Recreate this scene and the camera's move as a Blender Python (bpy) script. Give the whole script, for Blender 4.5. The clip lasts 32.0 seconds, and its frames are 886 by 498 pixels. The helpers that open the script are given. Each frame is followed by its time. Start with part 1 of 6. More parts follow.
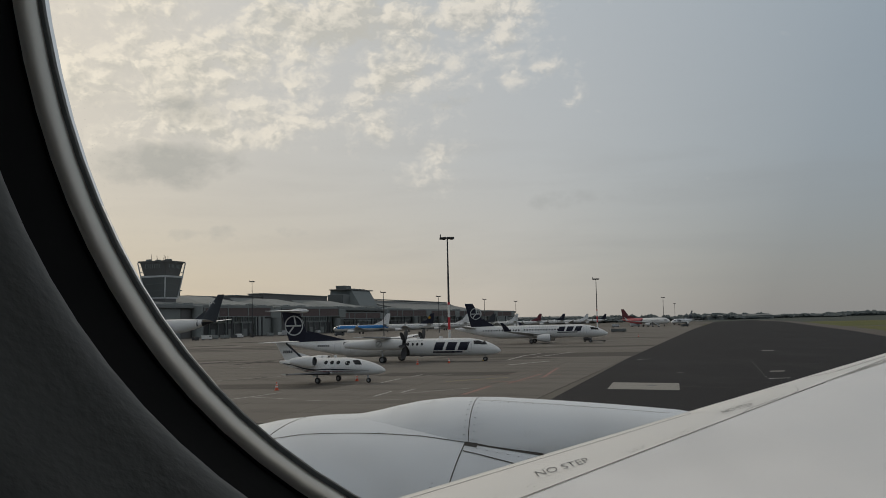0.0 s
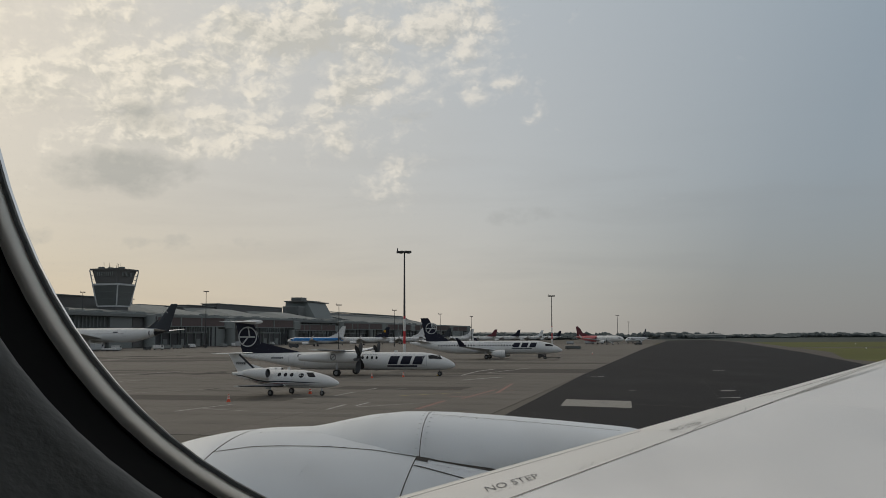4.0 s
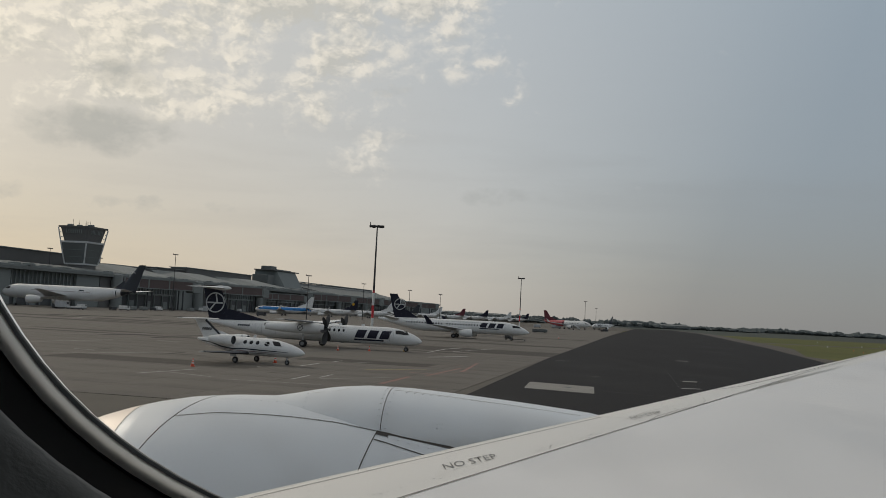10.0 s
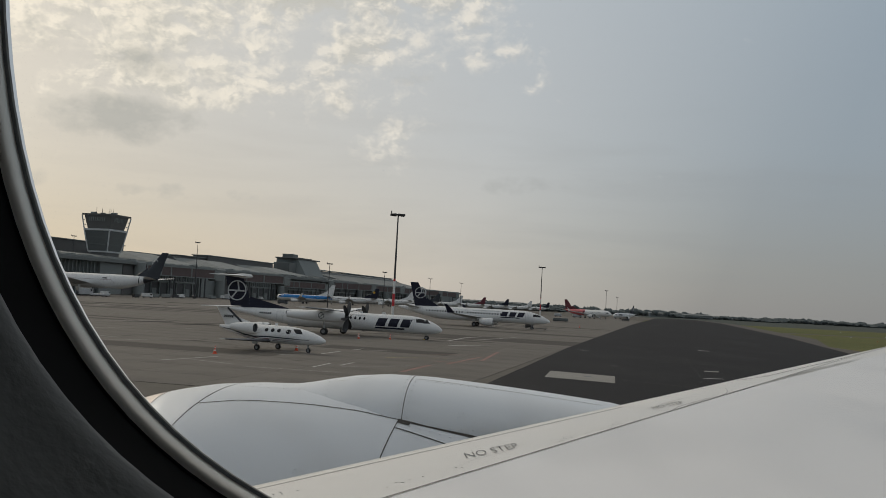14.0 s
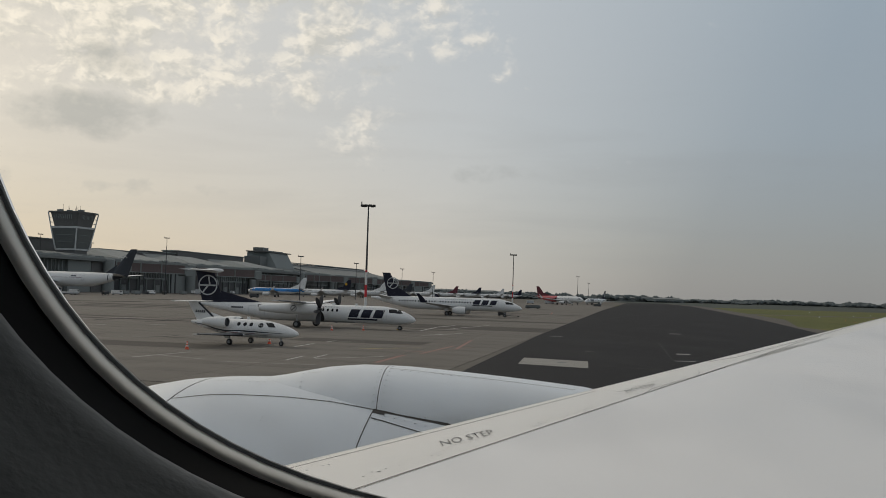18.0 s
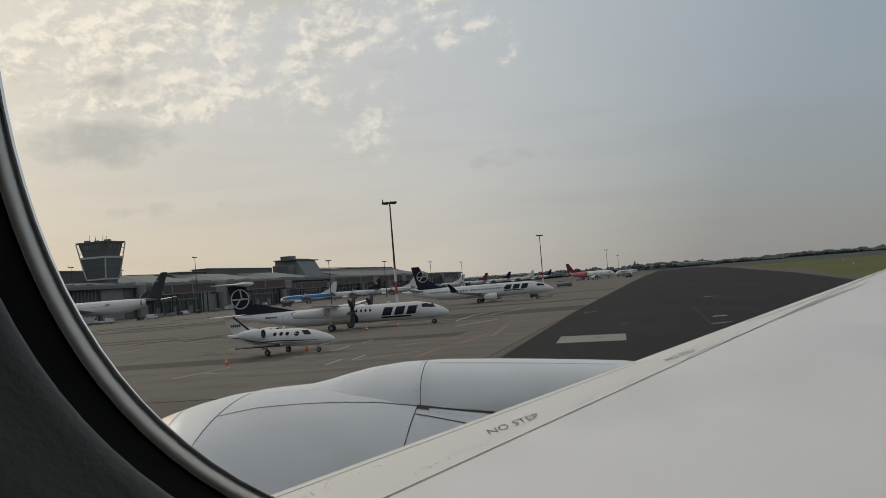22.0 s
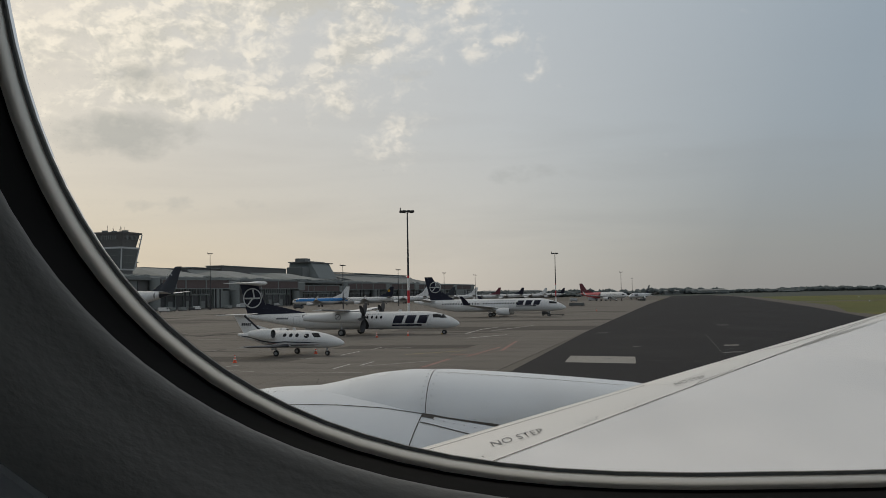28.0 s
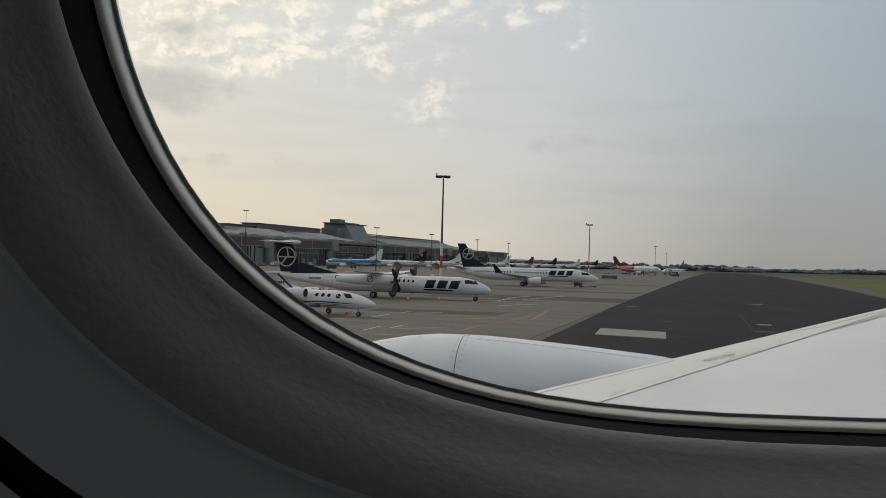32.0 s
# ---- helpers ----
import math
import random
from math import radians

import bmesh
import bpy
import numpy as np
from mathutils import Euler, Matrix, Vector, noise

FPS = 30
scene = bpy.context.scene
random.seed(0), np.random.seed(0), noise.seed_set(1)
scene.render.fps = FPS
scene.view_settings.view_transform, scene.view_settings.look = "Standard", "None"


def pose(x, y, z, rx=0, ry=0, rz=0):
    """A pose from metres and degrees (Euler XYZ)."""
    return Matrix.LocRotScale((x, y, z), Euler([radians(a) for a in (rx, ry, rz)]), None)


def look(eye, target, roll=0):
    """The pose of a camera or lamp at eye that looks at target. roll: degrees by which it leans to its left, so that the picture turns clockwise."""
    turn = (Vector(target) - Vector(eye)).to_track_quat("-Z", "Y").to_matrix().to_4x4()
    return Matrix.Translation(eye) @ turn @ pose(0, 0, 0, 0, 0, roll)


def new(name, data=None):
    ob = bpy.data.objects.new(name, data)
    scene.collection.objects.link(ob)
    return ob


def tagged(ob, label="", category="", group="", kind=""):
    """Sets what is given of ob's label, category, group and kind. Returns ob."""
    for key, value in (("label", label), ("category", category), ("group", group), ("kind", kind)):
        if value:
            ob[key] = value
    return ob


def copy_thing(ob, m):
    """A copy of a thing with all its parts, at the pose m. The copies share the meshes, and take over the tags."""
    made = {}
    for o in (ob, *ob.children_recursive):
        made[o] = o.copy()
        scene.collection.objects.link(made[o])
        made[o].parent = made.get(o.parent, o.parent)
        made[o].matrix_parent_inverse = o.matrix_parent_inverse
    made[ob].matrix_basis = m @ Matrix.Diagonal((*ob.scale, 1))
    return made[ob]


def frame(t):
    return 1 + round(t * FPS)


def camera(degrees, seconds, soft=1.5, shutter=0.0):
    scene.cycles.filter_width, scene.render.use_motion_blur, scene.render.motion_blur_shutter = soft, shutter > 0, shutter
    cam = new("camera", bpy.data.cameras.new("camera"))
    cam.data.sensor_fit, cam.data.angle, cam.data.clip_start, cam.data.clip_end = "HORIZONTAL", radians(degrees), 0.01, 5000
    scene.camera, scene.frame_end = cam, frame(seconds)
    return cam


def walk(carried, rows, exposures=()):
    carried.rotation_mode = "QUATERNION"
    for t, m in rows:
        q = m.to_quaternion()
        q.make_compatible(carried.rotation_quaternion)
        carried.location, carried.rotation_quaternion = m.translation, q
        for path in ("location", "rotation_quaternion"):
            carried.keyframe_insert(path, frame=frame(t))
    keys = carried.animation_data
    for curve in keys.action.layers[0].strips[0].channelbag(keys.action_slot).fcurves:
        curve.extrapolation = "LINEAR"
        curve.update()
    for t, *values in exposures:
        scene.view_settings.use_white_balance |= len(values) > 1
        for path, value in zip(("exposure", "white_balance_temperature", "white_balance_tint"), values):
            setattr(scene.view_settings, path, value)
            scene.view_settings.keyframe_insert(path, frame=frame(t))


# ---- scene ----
cam = camera(48.01, 32.0, soft=0.55)
# seconds, place (m), yaw, pitch, roll (degrees)
ROWS = [
    (0.0, -0.1166, -0.1867, 6.0948, -1.951, 4.216, 1.279),
    (0.5, -0.1127, -0.1909, 6.0949, -1.889, 3.053, 2.319),
    (1.0, -0.1129, -0.1951, 6.0839, -3.354, 0.968, -2.712),
    (1.5, -0.1113, -0.2032, 6.0915, -3.064, 2.788, 0.240),
    (2.0, -0.1136, -0.2046, 6.0952, -3.402, 4.178, 0.676),
    (2.5, -0.1099, -0.2081, 6.0977, -3.854, 4.813, 2.046),
    (3.0, -0.1053, -0.2160, 6.0959, -4.493, 4.820, 0.963),
    (3.5, -0.1006, -0.2166, 6.0932, -4.585, 5.000, 0.353),
    (5.5, -0.1018, -0.2212, 6.1003, -4.373, 4.991, -0.024),
    (6.0, -0.1020, -0.2197, 6.1014, -4.758, 5.177, -0.799),
    (6.5, -0.1009, -0.2266, 6.1045, -5.806, 5.103, -1.197),
    (7.0, -0.0966, -0.2386, 6.1004, -5.278, 4.758, -1.399),
    (7.5, -0.0948, -0.2384, 6.1038, -5.854, 4.888, -2.211),
    (8.0, -0.0929, -0.2359, 6.1060, -6.169, 4.264, -1.542),
    (8.5, -0.0928, -0.2342, 6.1032, -6.265, 3.733, -2.479),
    (9.0, -0.0938, -0.2339, 6.1019, -6.129, 4.041, -3.237),
    (9.5, -0.0898, -0.2325, 6.0987, -5.977, 4.032, -3.172),
    (10.0, -0.0893, -0.2323, 6.0992, -6.334, 3.740, -2.921),
    (10.5, -0.0906, -0.2331, 6.0996, -6.099, 3.373, -2.908),
    (11.0, -0.0901, -0.2357, 6.1013, -6.123, 3.802, -2.300),
    (11.5, -0.0931, -0.2342, 6.1018, -5.687, 3.600, -2.223),
    (12.0, -0.0934, -0.2346, 6.1007, -5.891, 3.710, -2.900),
    (12.5, -0.0949, -0.2368, 6.1008, -5.844, 2.417, -3.674),
    (13.0, -0.0995, -0.2373, 6.1055, -5.456, 2.808, -2.725),
    (13.5, -0.1030, -0.2343, 6.1092, -4.785, 3.349, -1.495),
    (14.0, -0.1028, -0.2321, 6.1052, -5.150, 3.021, -3.149),
    (14.5, -0.1065, -0.2335, 6.1116, -4.794, 3.067, -2.143),
    (16.5, -0.0975, -0.2456, 6.1033, -5.585, 3.096, -2.472),
    (17.0, -0.0994, -0.2408, 6.1043, -7.262, 3.069, -0.920),
    (17.5, -0.1005, -0.2350, 6.1037, -7.603, 2.691, -1.028),
    (18.0, -0.1007, -0.2299, 6.0950, -6.738, 2.488, -1.769),
    (18.5, -0.1017, -0.2349, 6.0953, -5.711, 1.660, -0.913),
    (19.0, -0.1018, -0.2465, 6.0945, -5.534, 1.339, -1.186),
    (19.5, -0.1037, -0.2473, 6.0940, -5.166, 0.454, -1.086),
    (20.0, -0.1020, -0.2481, 6.0980, -4.184, 1.440, 1.621),
    (20.5, -0.1002, -0.2497, 6.1014, -4.627, 1.970, 3.259),
    (21.0, -0.1048, -0.2495, 6.1043, -4.040, 2.040, 3.230),
    (21.5, -0.1023, -0.2500, 6.1099, -4.959, 1.877, 4.182),
    (22.0, -0.1026, -0.2519, 6.1123, -4.999, 1.949, 4.608),
    (22.5, -0.1005, -0.2532, 6.1087, -4.996, 2.759, 4.135),
    (23.0, -0.0976, -0.2586, 6.1046, -4.796, 3.398, 3.985),
    (23.5, -0.0965, -0.2597, 6.1044, -4.535, 3.159, 3.738),
    (24.0, -0.0964, -0.2607, 6.1061, -4.996, 2.782, 3.649),
    (24.5, -0.0963, -0.2606, 6.1078, -4.698, 2.646, 4.092),
    (25.0, -0.0969, -0.2595, 6.1033, -5.070, 2.516, 3.632),
    (25.5, -0.0886, -0.2567, 6.1002, -4.451, 1.998, 4.277),
    (28.0, -0.1021, -0.2317, 6.0850, -4.280, 2.643, 0.990),
    (28.5, -0.0979, -0.2423, 6.0885, -5.110, 2.917, 1.282),
    (29.0, -0.1006, -0.2435, 6.0912, -4.690, 2.782, 1.470),
    (29.5, -0.1006, -0.2456, 6.0907, -4.817, 2.503, 1.934),
    (30.0, -0.1101, -0.2456, 6.0831, -1.458, 0.341, 0.574),
    (30.5, -0.1091, -0.2479, 6.0826, -2.278, 0.861, -1.187),
    (31.0, -0.1055, -0.2485, 6.0840, -3.037, 1.590, -1.379),
    (31.5, -0.1070, -0.2497, 6.0793, -3.170, 1.113, -2.240),
    (32.0, -0.1089, -0.2485, 6.0794, -2.399, 0.679, -1.539),
]
# the clip's own exposure on the way: seconds, stops, kelvin, tint
EXPOSURE = [(0.0, 0.03), (1.0, 0.17), (2.0, 0.1), (3.0, 0.08), (6.0, 0.03), (10.0, 0.1), (13.0, 0.14), (17.0, 0.10), (18.5, 0.24), (20.0, 0.24), (21.0, 0.18), (23.0, 0.15), (29.0, 0.17), (30.0, 0.2), (31.0, 0.32), (32.0, 0.38)]
walk(cam, [(t, pose(x, y, z, 90 + pitch, roll, yaw)) for t, x, y, z, yaw, pitch, roll in ROWS], EXPOSURE)

# ---------------------------------------------------------------- world and light
SUN_AZ, SUN_EL = 38.0, 27.0


def direction(az, el):
    a, e = radians(az), radians(el)
    return Vector((-math.sin(a) * math.cos(e), math.cos(a) * math.cos(e), math.sin(e)))


def build_world():
    world = bpy.data.worlds.new("evening_sky")
    scene.world = world
    world.use_nodes = True
    nt = world.node_tree
    nt.nodes.clear()

    def node(kind, **values):
        n = nt.nodes.new(kind)
        for key, value in values.items():
            n.inputs[key].default_value = value
        return n

    def math_node(op, a, b=None, clamp=False):
        n = nt.nodes.new("ShaderNodeMath")
        n.operation, n.use_clamp = op, clamp
        for i, v in enumerate((a, b)):
            if v is None:
                continue
            if isinstance(v, (int, float)):
                n.inputs[i].default_value = v
            else:
                nt.links.new(v, n.inputs[i])
        return n.outputs[0]

    def ramp(fac, stops):
        n = nt.nodes.new("ShaderNodeValToRGB")
        el = n.color_ramp.elements
        while len(el) < len(stops):
            el.new(0.5)
        for e, (p, c) in zip(el, stops):
            e.position = p
            e.color = (*c, 1) if isinstance(c, tuple) else (c, c, c, 1)
        nt.links.new(fac, n.inputs[0])
        return n.outputs[0]

    def mix(fac, a, b):
        n = nt.nodes.new("ShaderNodeMix")
        n.data_type = "RGBA"
        for sock, v in ((n.inputs[0], fac), (n.inputs[6], a), (n.inputs[7], b)):
            if isinstance(v, (int, float)):
                sock.default_value = v
            elif isinstance(v, tuple):
                sock.default_value = (*v, 1)
            else:
                nt.links.new(v, sock)
        return n.outputs[2]

    coord = nt.nodes.new("ShaderNodeTexCoord")
    sep = nt.nodes.new("ShaderNodeSeparateXYZ")
    nt.links.new(coord.outputs["Generated"], sep.inputs[0])
    up = math_node("MAXIMUM", sep.outputs[2], 0.0)
    dot = nt.nodes.new("ShaderNodeVectorMath")
    dot.operation = "DOT_PRODUCT"
    nt.links.new(coord.outputs["Generated"], dot.inputs[0])
    dot.inputs[1].default_value = direction(SUN_AZ, 20.0)
    glow = math_node("MAXIMUM", dot.outputs["Value"], 0.0)
    high = ramp(glow, [(0.0, (0.275, 0.325, 0.38)), (0.45, (0.293, 0.345, 0.395)), (0.72, (0.468, 0.490, 0.507)), (0.86, (0.578, 0.565, 0.54)), (0.97, (0.72, 0.645, 0.54))])
    low = ramp(glow, [(0.0, (0.25, 0.26, 0.27)), (0.38, (0.235, 0.238, 0.245)), (0.50, (0.255, 0.253, 0.255)), (0.63, (0.405, 0.385, 0.365)), (0.70, (0.50, 0.458, 0.418)), (0.80, (0.535, 0.468, 0.397)), (0.90, (0.555, 0.465, 0.36)), (1.0, (0.68, 0.57, 0.42))])
    haze = ramp(up, [(0.0, 1.0), (0.05, 0.9), (0.16, 0.35), (0.32, 0.0)])
    clear = mix(haze, high, low)
    sky = nt.nodes.new("ShaderNodeTexSky")
    sky.sky_type, sky.sun_disc = "NISHITA", False
    sky.sun_elevation, sky.sun_rotation = radians(SUN_EL), radians(-SUN_AZ)
    scaled = nt.nodes.new("ShaderNodeVectorMath")
    scaled.operation = "SCALE"
    scaled.inputs["Scale"].default_value = 0.10
    nt.links.new(sky.outputs[0], scaled.inputs[0])
    base = mix(0.10, clear, scaled.outputs[0])
    # broken cloud, a little wider than tall
    def vector_node(op, a, b):
        n = nt.nodes.new("ShaderNodeVectorMath")
        n.operation = op
        for sock, v in zip(n.inputs, (a, b)):
            if isinstance(v, (tuple, Vector)):
                sock.default_value = v
            else:
                nt.links.new(v, sock)
        return n.outputs["Value"] if op == "DOT_PRODUCT" else n.outputs[0]

    sky_way = coord.outputs["Generated"]
    wide = vector_node("MULTIPLY", sky_way, (1.0, 1.0, 1.45))

    def clouds(scale, detail, rough, shift, warp=0.0):
        n = node("ShaderNodeTexNoise", Scale=scale, Detail=detail, Roughness=rough, Distortion=warp)
        nt.links.new(vector_node("ADD", wide, shift), n.inputs["Vector"])
        return n.outputs["Fac"]

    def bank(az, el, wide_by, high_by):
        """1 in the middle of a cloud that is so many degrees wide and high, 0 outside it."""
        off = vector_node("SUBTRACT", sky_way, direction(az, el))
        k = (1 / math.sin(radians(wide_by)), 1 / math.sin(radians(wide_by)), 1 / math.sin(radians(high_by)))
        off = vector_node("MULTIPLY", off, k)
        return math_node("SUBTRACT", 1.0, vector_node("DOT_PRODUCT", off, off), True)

    def total(parts):
        out = None
        for weight, v in parts:
            term = math_node("MULTIPLY", v, weight)
            out = term if out is None else math_node("ADD", out, term)
        return out

    def billows(shift, detail):
        rough = clouds(13.0, detail, 0.56, shift)
        cell = node("ShaderNodeTexVoronoi", Scale=29.0, Detail=3.0, Roughness=0.6)
        bent = nt.nodes.new("ShaderNodeTexNoise")
        bent.inputs["Scale"].default_value, bent.inputs["Detail"].default_value = 30.0, 3.0
        spot = vector_node("ADD", wide, shift)
        nt.links.new(spot, bent.inputs["Vector"])
        push = vector_node("MULTIPLY", vector_node("SUBTRACT", bent.outputs["Color"], (0.5, 0.5, 0.5)), (0.045, 0.045, 0.045))
        nt.links.new(vector_node("ADD", spot, push), cell.inputs["Vector"])
        return math_node("SUBTRACT", rough, math_node("MULTIPLY", math_node("SUBTRACT", cell.outputs["Distance"], 0.45), 0.27))

    at = Vector((5.31, 2.17, 0.4))
    puffs = billows(at, 8.0)
    ahead = billows(at + Vector((-0.0065, -0.002, 0.0085)), 5.0)
    groups = clouds(7.5, 3.0, 0.5, (1.7, 4.4, 0.0))
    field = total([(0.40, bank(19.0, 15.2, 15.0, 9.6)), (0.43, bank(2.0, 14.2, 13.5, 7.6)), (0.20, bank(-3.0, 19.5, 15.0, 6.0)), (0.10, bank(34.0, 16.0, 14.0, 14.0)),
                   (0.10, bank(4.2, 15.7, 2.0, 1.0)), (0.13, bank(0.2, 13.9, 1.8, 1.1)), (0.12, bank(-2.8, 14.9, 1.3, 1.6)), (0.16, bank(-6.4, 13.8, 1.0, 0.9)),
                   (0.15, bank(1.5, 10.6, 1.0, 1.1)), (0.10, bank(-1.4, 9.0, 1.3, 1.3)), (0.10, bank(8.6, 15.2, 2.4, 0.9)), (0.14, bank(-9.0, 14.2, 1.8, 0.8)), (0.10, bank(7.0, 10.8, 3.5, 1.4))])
    sunward = ramp(glow, [(0.55, 0.0), (0.97, 1.0)])
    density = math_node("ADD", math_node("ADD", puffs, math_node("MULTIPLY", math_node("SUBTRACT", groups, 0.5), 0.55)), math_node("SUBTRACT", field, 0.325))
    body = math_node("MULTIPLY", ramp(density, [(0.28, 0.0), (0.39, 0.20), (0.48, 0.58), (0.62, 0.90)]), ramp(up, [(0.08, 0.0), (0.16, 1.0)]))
    relief = math_node("ADD", math_node("MULTIPLY", math_node("SUBTRACT", puffs, ahead), 3.2), math_node("ADD", 0.60, math_node("MULTIPLY", math_node("SUBTRACT", clouds(10.0, 3.0, 0.5, (6.1, 0.4, 2.0)), 0.5), 1.3)))
    heavy = ramp(density, [(0.60, 0.0), (0.95, 0.55)])
    lit = mix(sunward, (0.645, 0.625, 0.605), (0.93, 0.84, 0.70))
    shade = mix(sunward, (0.44, 0.445, 0.455), (0.58, 0.55, 0.48))
    tone = mix(math_node("MULTIPLY", ramp(relief, [(0.15, 0.0), (0.85, 1.0)]), math_node("SUBTRACT", 1.0, heavy)), shade, lit)
    first = mix(body, base, tone)
    # flat streaks low over the horizon
    streak = node("ShaderNodeTexNoise", Scale=1.55, Detail=6.0, Roughness=0.58, Distortion=0.25)
    nt.links.new(vector_node("MULTIPLY", sky_way, (2.6, 2.6, 21.0)), streak.inputs["Vector"])
    wisps = streak.outputs["Fac"]
    thin = math_node("MULTIPLY", ramp(wisps, [(0.46, 0.0), (0.72, 0.24)]), ramp(up, [(0.01, 0.3), (0.06, 1.0), (0.14, 0.8), (0.24, 0.0)]))
    second = mix(thin, first, mix(sunward, (0.255, 0.265, 0.275), (0.45, 0.415, 0.375)))
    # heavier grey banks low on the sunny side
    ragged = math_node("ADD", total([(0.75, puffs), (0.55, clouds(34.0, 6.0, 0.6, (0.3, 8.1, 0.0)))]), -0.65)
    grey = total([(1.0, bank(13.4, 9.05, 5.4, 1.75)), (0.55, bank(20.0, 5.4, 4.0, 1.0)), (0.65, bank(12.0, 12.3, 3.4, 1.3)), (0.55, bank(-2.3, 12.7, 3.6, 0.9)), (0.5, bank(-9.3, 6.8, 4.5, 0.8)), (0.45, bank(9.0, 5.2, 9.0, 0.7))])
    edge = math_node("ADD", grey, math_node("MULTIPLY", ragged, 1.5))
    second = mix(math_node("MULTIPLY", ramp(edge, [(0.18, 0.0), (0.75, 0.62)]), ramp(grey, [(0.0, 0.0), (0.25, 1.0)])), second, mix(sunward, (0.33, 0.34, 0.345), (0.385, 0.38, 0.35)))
    # even grey added overhead, out of view, to make the skylight less blue
    third = mix(ramp(up, [(0.42, 0.0), (0.70, 0.85)]), second, (0.370, 0.362, 0.358))
    out = nt.nodes.new("ShaderNodeOutputWorld")
    bg = nt.nodes.new("ShaderNodeBackground")
    bg.inputs["Strength"].default_value = 1.0
    nt.links.new(third, bg.inputs[0])
    nt.links.new(bg.outputs[0], out.inputs[0])


build_world()
sun = new("sun", bpy.data.lights.new("sun", "SUN"))
sun.data.energy, sun.data.angle, sun.data.color = 1.0, radians(14), (1.0, 0.90, 0.76)
sun.matrix_world = look(direction(SUN_AZ, SUN_EL) * 100, (0, 0, 0))


# ---------------------------------------------------------------- materials
def surface(name, colour, rough=0.5, metal=0.0, vary=0.12, scale=1.0, fine=20.0, bump=0.0, coat=0.0, dirt=None, dirt_scale=0.4, dirt_amount=0.0, random_tone=0.0, stretch=(1, 1, 1), spec=0.5):
    """A painted, stone or plastic surface with broad and fine variation in tone and roughness."""
    m = bpy.data.materials.new(name)
    m.use_nodes = True
    nt = m.node_tree
    bsdf = nt.nodes["Principled BSDF"]
    coord = nt.nodes.new("ShaderNodeTexCoord")
    mapping = nt.nodes.new("ShaderNodeMapping")
    mapping.inputs["Scale"].default_value = stretch
    nt.links.new(coord.outputs["Object"], mapping.inputs[0])

    def noise_of(sc, detail):
        n = nt.nodes.new("ShaderNodeTexNoise")
        n.inputs["Scale"].default_value, n.inputs["Detail"].default_value = sc, detail
        nt.links.new(mapping.outputs[0], n.inputs["Vector"])
        return n.outputs["Fac"]

    broad, grain = noise_of(scale, 5), noise_of(fine, 3)
    add = nt.nodes.new("ShaderNodeMath")
    add.operation = "MULTIPLY_ADD"
    add.inputs[1].default_value, add.inputs[2].default_value = vary * 2, 1 - vary
    nt.links.new(broad, add.inputs[0])
    add2 = nt.nodes.new("ShaderNodeMath")
    add2.operation = "MULTIPLY_ADD"
    add2.inputs[1].default_value = vary
    nt.links.new(grain, add2.inputs[0])
    nt.links.new(add.outputs[0], add2.inputs[2])
    value = add2.outputs[0]
    if random_tone:
        info = nt.nodes.new("ShaderNodeObjectInfo")
        r = nt.nodes.new("ShaderNodeMath")
        r.operation = "MULTIPLY_ADD"
        r.inputs[1].default_value = random_tone
        nt.links.new(info.outputs["Random"], r.inputs[0])
        nt.links.new(value, r.inputs[2])
        value = r.outputs[0]
    tint = nt.nodes.new("ShaderNodeVectorMath")
    tint.operation = "SCALE"
    tint.inputs[0].default_value = colour
    nt.links.new(value, tint.inputs["Scale"])
    col = tint.outputs[0]
    if dirt:
        spots = noise_of(dirt_scale, 6)
        r = nt.nodes.new("ShaderNodeValToRGB")
        r.color_ramp.elements[0].position, r.color_ramp.elements[1].position = 0.5, 0.72
        r.color_ramp.elements[1].color = (dirt_amount, dirt_amount, dirt_amount, 1)
        nt.links.new(spots, r.inputs[0])
        mx = nt.nodes.new("ShaderNodeMix")
        mx.data_type = "RGBA"
        mx.inputs[7].default_value = (*dirt, 1)
        nt.links.new(r.outputs[0], mx.inputs[0])
        nt.links.new(col, mx.inputs[6])
        col = mx.outputs[2]
    nt.links.new(col, bsdf.inputs["Base Color"])
    ro = nt.nodes.new("ShaderNodeMath")
    ro.operation = "MULTIPLY_ADD"
    ro.inputs[1].default_value, ro.inputs[2].default_value = 0.2, max(0.02, rough - 0.1)
    nt.links.new(broad, ro.inputs[0])
    nt.links.new(ro.outputs[0], bsdf.inputs["Roughness"])
    bsdf.inputs["Metallic"].default_value = metal
    bsdf.inputs["Specular IOR Level"].default_value = spec
    bsdf.inputs["Coat Weight"].default_value = coat
    bsdf.inputs["Coat Roughness"].default_value = 0.15
    if bump:
        b = nt.nodes.new("ShaderNodeBump")
        b.inputs["Strength"].default_value, b.inputs["Distance"].default_value = 0.6, bump
        nt.links.new(grain, b.inputs["Height"])
        nt.links.new(b.outputs[0], bsdf.inputs["Normal"])
    return m


